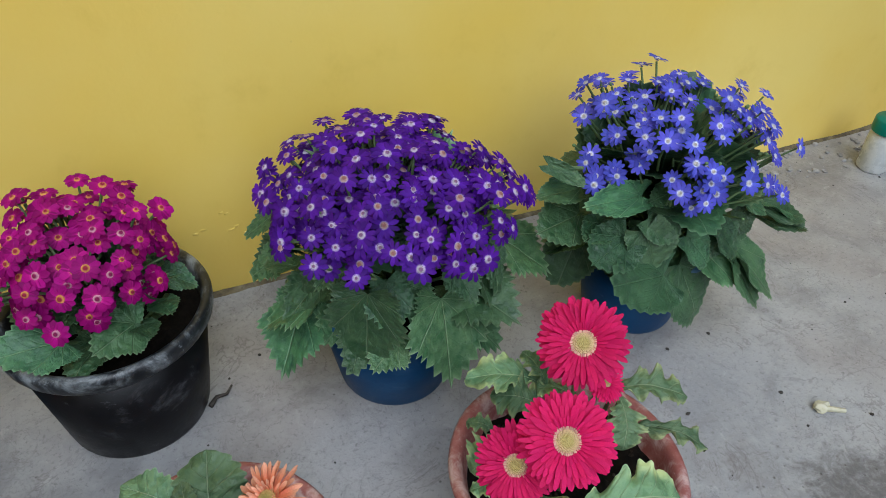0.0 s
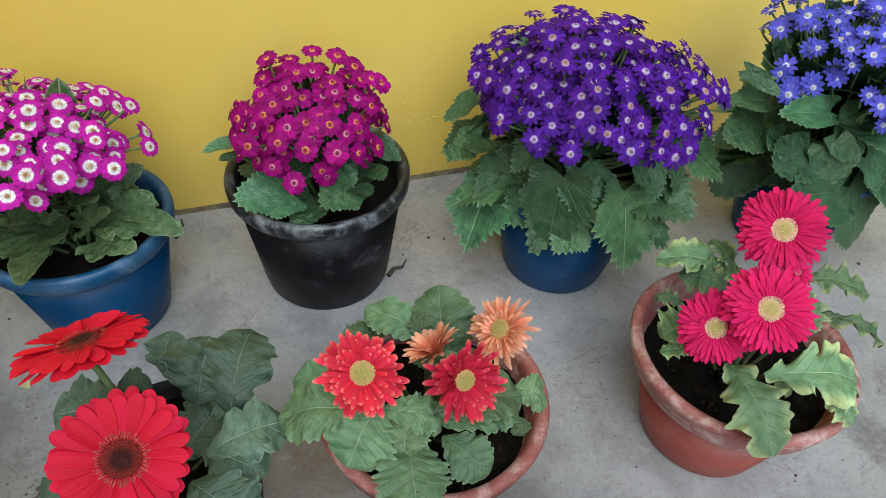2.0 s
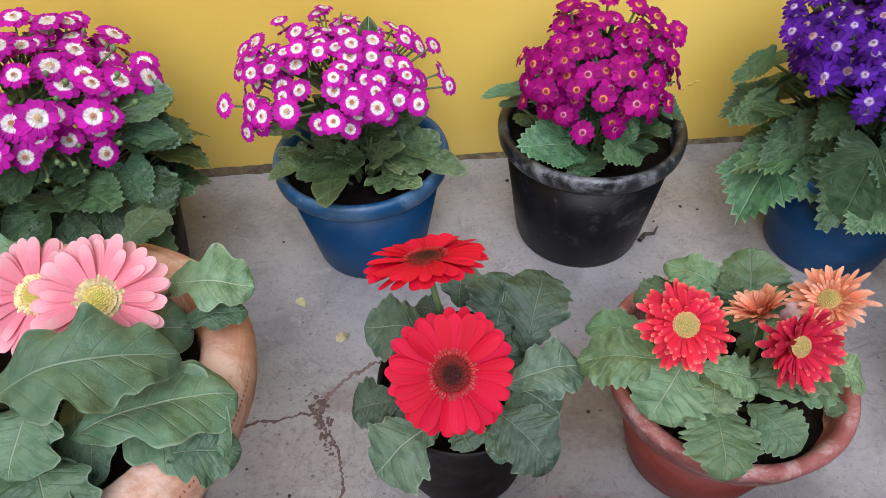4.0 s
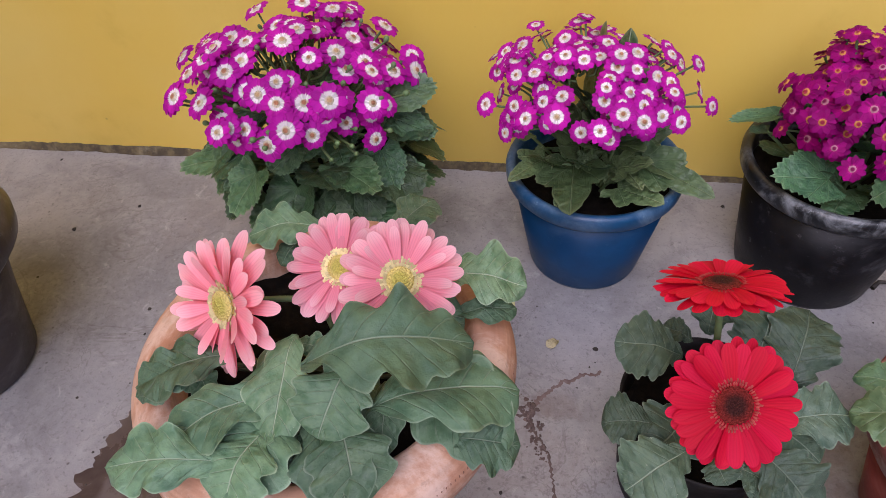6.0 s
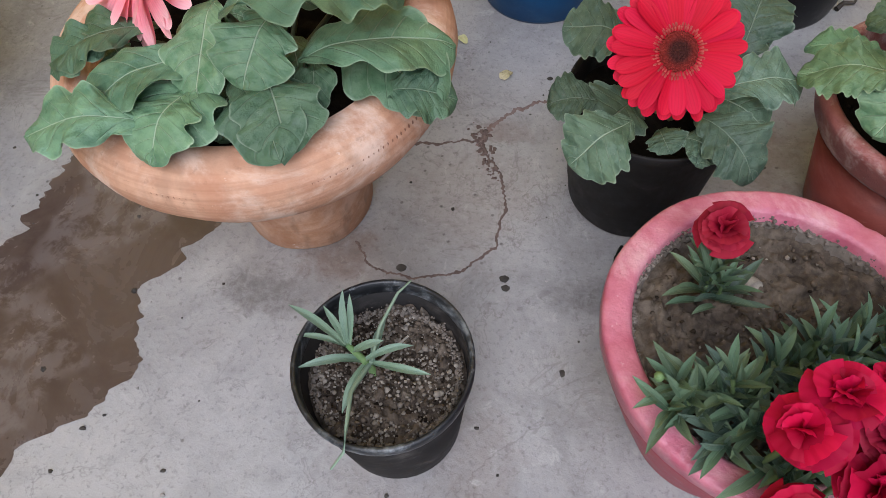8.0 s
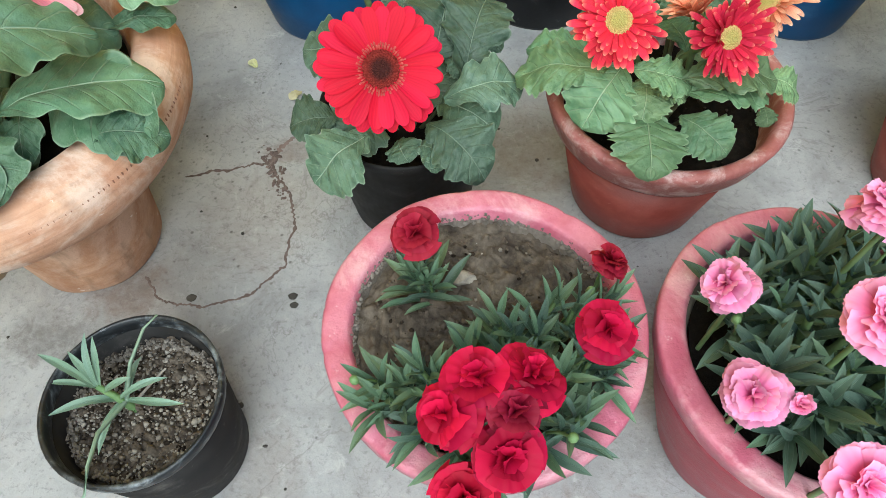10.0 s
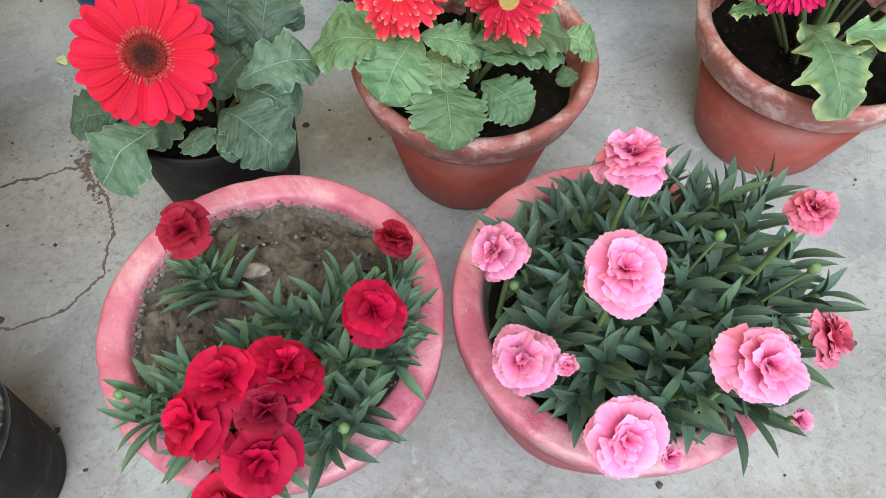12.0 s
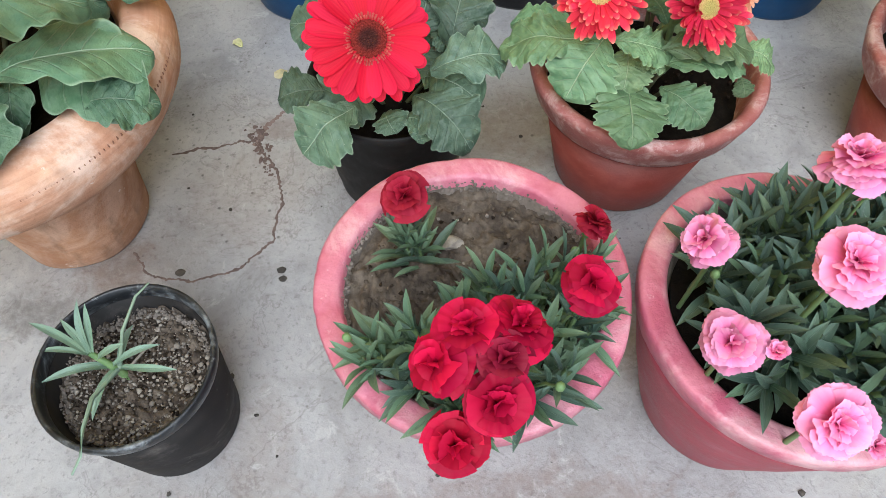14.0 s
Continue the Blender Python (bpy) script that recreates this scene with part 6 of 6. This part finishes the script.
for x, y, z, fx, fy, fz, s, mesh in (
    (-0.007, -0.888, 0.360, -0.1, 0.25, 0.8, 0.052, PINK_CARNATIONS[0]), (-0.037, -0.958, 0.355, -0.1, -0.1, 0.9, 0.053, PINK_CARNATIONS[1]), (-0.090, -0.971, 0.285, -0.3, -0.2, 0.8, 0.050, PINK_CARNATIONS[2]),
    (0.029, -1.017, 0.330, 0.1, -0.2, 0.9, 0.055, PINK_CARNATIONS[0]), (-0.047, -1.031, 0.291, -0.1, -0.4, 0.8, 0.053, PINK_CARNATIONS[1]), (-0.088, -0.899, 0.296, -0.5, 0.1, 0.6, 0.045, PINK_CARNATIONS[2]),
    (0.084, -0.942, 0.356, 0.1, 0.1, 0.9, 0.034, ROSE_CARNATION), (0.102, -0.997, 0.286, 0.6, -0.2, 0.5, 0.042, ROSE_CARNATION),
):
    carnation(p, (x, y, z), (fx, fy, fz), s, mesh, (x * 0.92 + 0.001, y * 0.92 - 0.073, 0.195))

OPENING = carnation_flower(31, M_CARN_PINK, OPENED, 0.03, 0.1)
for x, y, z in ((-0.065, -0.982, 0.286), (0.075, -1.035, 0.252), (-0.020, -1.043, 0.272)):
    bud(p, (x, y, z), (x * 2, y + 0.9, 0.8), (x * 0.8, y * 0.8 - 0.182, 0.2), OPENING)
for x, y, z in ((0.012, -0.893, 0.330), (-0.078, -0.912, 0.270), (0.095, -0.962, 0.318), (0.045, -0.930, 0.322)):
    bud(p, (x, y, z), (x * 2, y + 0.9, 0.8), (x * 0.8, y * 0.8 - 0.182, 0.2))

# ---- small black pot with a carnation seedling ----
p = thing("potted_seedling", -0.550, -0.885, "small black nursery pot with a thin grey-green carnation seedling", "potted plant")
bm = bmesh.new()
lathe(bm, [(0.002, 0.004), (0.055, 0.003), (0.060, 0.0), (0.062, 0.005), (0.075, 0.138), (0.0735, 0.138), (0.066, 0.06), (0.058, 0.02)], 48)
pot = part("pot", bm, M_BLACK_MATT, p, "small black plastic pot with dried dust")
bm = bmesh.new()
lathe(bm, [(0.0745, 0.136), (0.077, 0.137), (0.078, 0.142), (0.078, 0.149), (0.076, 0.151), (0.0735, 0.150), (0.0725, 0.135)], 48)
part("rim", bm, M_BLACK_RIM, pot)
soil(p, 0.070, 0.108, M_SAND, 0.008, 7.0, 50, 160, 0.013)
grit(p, 0.067, 0.114, 700, 12, M_SAND, 0.0006, 0.0032)
grit(p, 0.067, 0.115, 800, 8, M_STONE, 0.0004, 0.0018)
grit(p, 0.066, 0.115, 420, 18, M_STONE, 0.0008, 0.0030)
grit(p, 0.060, 0.116, 24, 19, M_STONE, 0.0020, 0.0045)
rim_crust(p, 0.062, 0.113, 800, 21)
grit(p, 0.060, 0.114, 260, 9, M_CLOD, 0.0008, 0.0034)
M_SEEDLING = leaf_paint("pale_seedling_leaf", (0.15, 0.23, 0.155), (0.21, 0.31, 0.24), (0.30, 0.40, 0.30), 0.5, quilted=0.0)
THIN = [lance_leaf(50 + k, M_SEEDLING, 0.12 + 0.12 * k, 0.15) for k in range(3)]
SPROUT = Vector((-0.550, -0.885, 0.0))
for k, (root, tip, wide) in enumerate((
    ((-0.034, 0.013, 0.146), (-0.090, 0.045, 0.155), 1.0), ((-0.034, 0.012, 0.144), (-0.078, 0.020, 0.152), 0.75), ((-0.034, 0.014, 0.147), (-0.036, 0.045, 0.182), 0.85), ((-0.030, 0.013, 0.147), (-0.032, 0.046, 0.176), 0.8),
    ((-0.036, 0.015, 0.147), (-0.052, 0.037, 0.170), 0.8), ((-0.020, 0.006, 0.130), (-0.071, -0.006, 0.150), 1.1), ((-0.022, 0.006, 0.130), (-0.059, 0.002, 0.134), 0.9), ((-0.028, 0.011, 0.142), (-0.002, 0.013, 0.160), 1.1),
    ((-0.018, 0.008, 0.132), (0.021, 0.019, 0.142), 1.0), ((-0.012, 0.005, 0.128), (0.040, -0.004, 0.138), 1.0), ((-0.018, 0.003, 0.128), (-0.034, -0.039, 0.126), 1.0), ((-0.014, 0.006, 0.130), (-0.004, 0.042, 0.140), 1.0),
)):
    root, tip = Vector(root), Vector(tip)
    link("leaf", THIN[k % 3], p, span_pose(SPROUT + root, SPROUT + tip, UP, wide * 0.052, (tip - root).length))
bm = bmesh.new()
tube(bm, [(-0.012, 0.003, 0.108), (-0.016, 0.005, 0.124), (-0.024, 0.009, 0.136), (-0.033, 0.013, 0.147)], 0.0042, 0.0026, 8)
part("stem", bm, M_BUD, p)
for line, first in ((((-0.014, 0.005, 0.126), (-0.006, 0.030, 0.150), (0.008, 0.055, 0.166), (0.018, 0.068, 0.166)), 0.0022), (((-0.015, 0.003, 0.128), (-0.022, -0.030, 0.150), (-0.018, -0.062, 0.164), (-0.018, -0.082, 0.160), (-0.028, -0.092, 0.148)), 0.0024)):
    bm = bmesh.new()
    tube(bm, line, first, 0.0010, 6)
    part("leaf", bm, M_SEEDLING, p, "long thin drooping leaf with a dry tip")
bm = bmesh.new()
tube(bm, [(-0.010, 0.010, 0.116), (0.006, 0.024, 0.124), (0.016, 0.034, 0.126)], 0.0016, 0.001, 6)
part("dry_stalk", bm, M_STONE, p)

# ---- dark glazed pot ----
p = thing("dark_pot", -1.308, -0.512, "large dark brown glazed pot with a rounded rim and dry soil", "flower pot")
bm = bmesh.new()
lathe(bm, [(0.002, 0.006), (0.082, 0.004), (0.090, 0.0), (0.095, 0.006), (0.112, 0.098), (0.133, 0.194), (0.120, 0.205), (0.08, 0.05)], 64)
pot = part("pot", bm, M_DARK, p, "dark brown glazed pot")
bm = bmesh.new()
lathe(bm, [(0.130, 0.192), (0.150, 0.196), (0.162, 0.210), (0.165, 0.229), (0.159, 0.245), (0.145, 0.253), (0.130, 0.250), (0.119, 0.238), (0.115, 0.21)], 64)
part("rim", bm, M_DARK, pot, "thick rounded rim with white lime spots")
M_LIME = plain("white_lime_crust", (0.55, 0.54, 0.52), (0.75, 0.74, 0.72), 60, 0.9)
bm = bmesh.new()
crust = []
for k in range(60):
    a = -0.5 + 0.05 * k
    crust.append(Vector(((0.1185 + 0.003 * noise.noise((k * 0.3, 1, 0))) * math.cos(a), (0.1185 + 0.003 * noise.noise((k * 0.3, 1, 0))) * math.sin(a), 0.237 + 0.004 * noise.noise((k * 0.5, 7, 0)))))
tube(bm, crust, 0.0055, 0.0035, 7)
for k in range(34):
    a, r = -0.9 + 0.09 * k + 0.3 * math.sin(7 * k), 0.145 + 0.014 * math.sin(3.7 * k)
    blob(bm, (r * math.cos(a), r * math.sin(a), 0.2515 - 900 * (r - 0.145) ** 2 * 0.02), (0.0022, 0.0016, 0.001), k * 1.1, 0.6)
part("lime_crust", bm, M_LIME, pot, "white lime crust inside the rim", kind="stuff")
soil(p, 0.117, 0.220, M_SOIL, 0.012, 9.0)
grit(p, 0.108, 0.222, 160, 19, M_STONE, 0.001, 0.005)
TWIG = [Vector(q) for q in ((0.05, 0.02, 0.225), (0.12, 0.045, 0.33), (0.203, 0.052, 0.422), (0.240, 0.052, 0.461), (0.263, 0.052, 0.486), (0.281, 0.052, 0.507), (0.292, 0.052, 0.525), (0.295, 0.052, 0.560), (0.293, 0.052, 0.60))]
bm = bmesh.new()
tube(bm, TWIG, 0.0022, 0.0011, 6)
part("dry_stem", bm, M_TWIG, p, "thin reddish-brown stem")
DRY = lance_leaf(33, M_TWIG, 0.3, 0.42)
rnd = random.Random(131)
for k in range(22):
    t = 2.2 + 5.6 * (k // 2) / 10
    i = min(int(t), len(TWIG) - 2)
    q = TWIG[i].lerp(TWIG[i + 1], t - i) + Vector((-1.308, -0.512, 0))
    link("dry_leaf", DRY, p, span_pose(q, q + Vector((0.012 * (1 if k % 2 else -1) + rnd.uniform(-0.003, 0.003), rnd.uniform(-0.005, 0.005), rnd.uniform(-0.004, 0.007))), UP, 0.012, 0.012))

# ---- things on the floor ----
p = thing("plastic_jar", 1.545, -0.140, "clear plastic jar with a teal lid standing by the wall", "jar")
M_JAR = plain("cloudy_plastic", (0.5, 0.52, 0.52), (0.62, 0.63, 0.62), 30, 0.25)
M_LID = plain("teal_plastic", (0.0, 0.16, 0.12), (0.0, 0.2, 0.15), 30, 0.4)
bm = bmesh.new()
lathe(bm, [(0.002, 0.0), (0.03, 0.0), (0.034, 0.006), (0.036, 0.085), (0.032, 0.095), (0.032, 0.10)], 32)
part("jar_body", bm, M_JAR, p, "cloudy clear plastic body")
bm = bmesh.new()
lathe(bm, [(0.0375, 0.098), (0.0385, 0.10), (0.0385, 0.126), (0.036, 0.13), (0.002, 0.13)], 32)
part("lid", bm, M_LID, p, "teal screw lid")

# Wet patch that runs out from under the clay bowl.
M_WET = Mat("muddy_wet_concrete", 0.2)
w = M_WET.noise(7.0, 6, 0.65, warp=0.6)
M_WET.bump(w, 0.12, 0.003)
wet = M_WET.mix(M_WET.span(w, 0.35, 0.7), (0.080, 0.056, 0.046), (0.135, 0.104, 0.088))
film = M_WET.math("MULTIPLY", M_WET.span(M_WET.noise(5.5, 3, 0.5), 0.52, 0.58), M_WET.span(M_WET.noise(30.0, 5, 0.7, warp=0.3), 0.40, 0.56, 0.0, 0.5))
wet = M_WET.mix(film, wet, (0.215, 0.185, 0.175))
M_WET = M_WET.done(wet, M_WET.span(w, 0.35, 0.65, 0.12, 0.4), 0.5)
bm, rows = bmesh.new(), []
spine = [(-0.88, -0.54, 0.14), (-0.91, -0.61, 0.132), (-0.937, -0.68, 0.112), (-0.968, -0.74, 0.112), (-0.952, -0.79, 0.088), (-0.945, -0.84, 0.098), (-0.955, -0.89, 0.088), (-0.985, -0.945, 0.048), (-0.985, -1.0, 0.03), (-0.99, -1.08, 0.022)]
n = 200
for i in range(n + 1):
    f = i / n * (len(spine) - 1)
    k = min(int(f), len(spine) - 2)
    g = f - k
    x, y, w = (spine[k][j] * (1 - g) + spine[k + 1][j] * g for j in range(3))
    row = []
    for j in range(9):
        v = j / 4 - 1
        e = 1 + 0.24 * noise.noise((y * 22, 4 + v * 2, 1)) + 0.13 * noise.noise((y * 60, v * 3, 7)) + 0.05 * noise.noise((y * 160, v * 3, 3)) if abs(v) == 1 else 1
        row.append((x + w * v * e, y - 0.05 * w * v * v, 0.0022 - 0.0018 * v ** 4))
    rows.append(row)
grid(bm, rows)
tagged(new("wet_patch", mesh_of(bm, "wet_patch", M_WET)), "brown wet patch on the concrete beside the clay bowl", "puddle", "", "structure")


def crack(points, width, seed, material):
    """A dirt-filled crack: a thin broken ridge along a wandering line."""
    bm, rows = bmesh.new(), []
    n = 26 * (len(points) - 1)
    for i in range(n + 1):
        f = i / n * (len(points) - 1)
        k = min(int(f), len(points) - 2)
        a, b = Vector((*points[k], 0)), Vector((*points[k + 1], 0))
        q = a.lerp(b, f - k)
        d = (b - a).normalized()
        s = Vector((-d.y, d.x, 0))
        q += s * (0.006 * noise.noise((f * 3.1, seed, 0)) + 0.0025 * noise.noise((f * 14, seed, 2)))
        w = width * (0.35 + 1.1 * abs(noise.noise((f * 6, seed, 5))) + 0.5 * abs(noise.noise((f * 31, seed, 8))))
        rows.append([q - s * w, q + UP * (0.0006 + 0.0003 * noise.noise((f * 20, seed, 9))), q + s * w])
    grid(bm, rows)
    tagged(new("floor_crack", mesh_of(bm, "floor_crack", material)), "dirt-filled crack in the concrete floor", "crack", "cracks in the floor", "structure")


crack([(-0.393, -0.432), (-0.444, -0.454), (-0.478, -0.487), (-0.492, -0.521)], 0.0046, 1.0, M_SMEAR)
crack([(-0.60, -0.525), (-0.528, -0.515), (-0.492, -0.510)], 0.0026, 2.0, M_CRACK)
crack([(-0.492, -0.505), (-0.482, -0.535), (-0.461, -0.564), (-0.453, -0.615), (-0.463, -0.672), (-0.500, -0.710), (-0.556, -0.721), (-0.604, -0.710), (-0.629, -0.674)], 0.0024, 3.0, M_CRACK)

rnd = random.Random(77)
bm = bmesh.new()
for k in range(110):
    t = rnd.random() ** 1.3
    s = rnd.uniform(0.0006, 0.0030) * (1.2 - 0.5 * t)
    blob(bm, (-0.494 + 0.028 * t + rnd.gauss(0, 0.005), -0.496 - 0.075 * t + rnd.gauss(0, 0.007), 0.0), (s, s * rnd.uniform(0.7, 1.5), 0.0008), k * 1.9, 0.7, 2)
tagged(new("crack_dirt", mesh_of(bm, "crack_dirt", M_CRACK)), "reddish-brown dirt clotted where the cracks meet", "debris", "", "stuff")

# Crumbs and specks of dirt.
def specks(name, label, n, area, sizes, material, seed):
    rnd = random.Random(seed)
    bm = bmesh.new()
    for k in range(n):
        s = rnd.uniform(*sizes) * rnd.uniform(0.4, 1.0)
        blob(bm, (rnd.uniform(area[0], area[1]), rnd.uniform(area[2], area[3]), s * 0.25), (s, s * rnd.uniform(0.6, 1.3), s * 0.5), k * 0.77, 0.5)
    tagged(new(name, mesh_of(bm, name, material, False)), label, "debris", "", "stuff")


specks("dirt_specks", "dark specks of dirt scattered on the concrete", 240, (-1.6, 1.6, -1.2, -0.02), (0.0012, 0.0045), M_DIRT, 141)
specks("mud_specks", "dark specks of mud in the wet patch", 40, (-1.06, -0.86, -0.92, -0.62), (0.0015, 0.005), M_DIRT, 145)
specks("mortar_crumbs", "crumbled grey mortar along the foot of the wall", 260, (1.0, 2.2, -0.12, -0.005), (0.002, 0.012), M_CRUMB, 142)
specks("pale_crumbs", "small pale crumbs on the concrete", 40, (-1.4, 1.4, -1.0, -0.05), (0.0015, 0.004), M_CRUMB, 143)

for name, label, material, rows in (
    ("dirt_spots", "flat dark dirt spots on the concrete", M_DIRT, ((-0.570, -0.708, 0.006), (-0.451, -0.716, 0.0055), (-0.449, -0.728, 0.005), (-0.215, -0.50, 0.005), (-0.40, -0.395, 0.004), (0.83, -0.56, 0.004), (0.95, -0.68, 0.005))),
):
    bm = bmesh.new()
    for x, y, r in rows:
        blob(bm, (x, y, 0.0), (r, r * 0.85, 0.0010), x * 31, 0.2, 3)
    tagged(new(name, mesh_of(bm, name, material)), label, "stain", "", "stuff")

M_DRY = plain("dried_petal", (0.46, 0.43, 0.28), (0.62, 0.59, 0.46), 60, 0.8)
p = thing("dried_flower", 0.869, -0.614, "small crumpled dried yellowish flower on the concrete", "dried flower")
bm = bmesh.new()
blob(bm, (-0.008, 0.006, 0.006), (0.013, 0.010, 0.007), 3.0, 0.6, 2)
tube(bm, [(-0.004, 0.002, 0.005), (0.012, -0.008, 0.005), (0.024, -0.014, 0.004)], 0.005, 0.0035, 6)
part("petals", bm, M_DRY, p, smooth=False)


def fallen(name, label, category, x, y, turn, length, mesh):
    ob = tagged(new(name, mesh), label, category)
    ob.matrix_basis = pose(x, y, 0.003, 0, 0, turn) @ Matrix.Scale(length, 4)


M_DARK_LEAF = leaf_paint("blackened_leaf", (0.012, 0.018, 0.012), (0.025, 0.03, 0.02), (0.04, 0.045, 0.03), 5.0)
M_YELLOW_LEAF = leaf_paint("yellow_petal", (0.58, 0.54, 0.26), (0.68, 0.64, 0.38), (0.66, 0.62, 0.4), 5.0, quilted=0.0)
fallen("fallen_leaf", "dark fallen leaf lying on the concrete", "leaf", -0.318, -0.665, 190, 0.045, gerbera_leaf(60, M_DARK_LEAF, 3, 0.05, 0.06, 0.05, 0.02))
SMALL = gerbera_leaf(61, M_YELLOW_LEAF, 2, 0.05, 0.10, 0.05, 0.04)
fallen("fallen_petal", "small yellowish petal lying on the concrete", "petal", -0.519, -0.331, 40, 0.020, SMALL)
fallen("fallen_petal", "small yellowish petal lying on the concrete", "petal", -0.452, -0.386, 130, 0.022, SMALL)
for x, y, turn in ((0.026, -0.234, 30), (-0.314, -0.049, 70)):
    bm = bmesh.new()
    tube(bm, [(-0.022, 0, 0.003), (-0.006, 0.004, 0.006), (0.008, -0.002, 0.004), (0.024, 0.006, 0.003)], 0.004, 0.0015, 6)
    twig = tagged(new("dry_twig", mesh_of(bm, "dry_twig", M_DIRT)), "dark shrivelled twig lying on the concrete", "twig")
    twig.matrix_basis = pose(x, y, 0.001, 0, 0, turn)
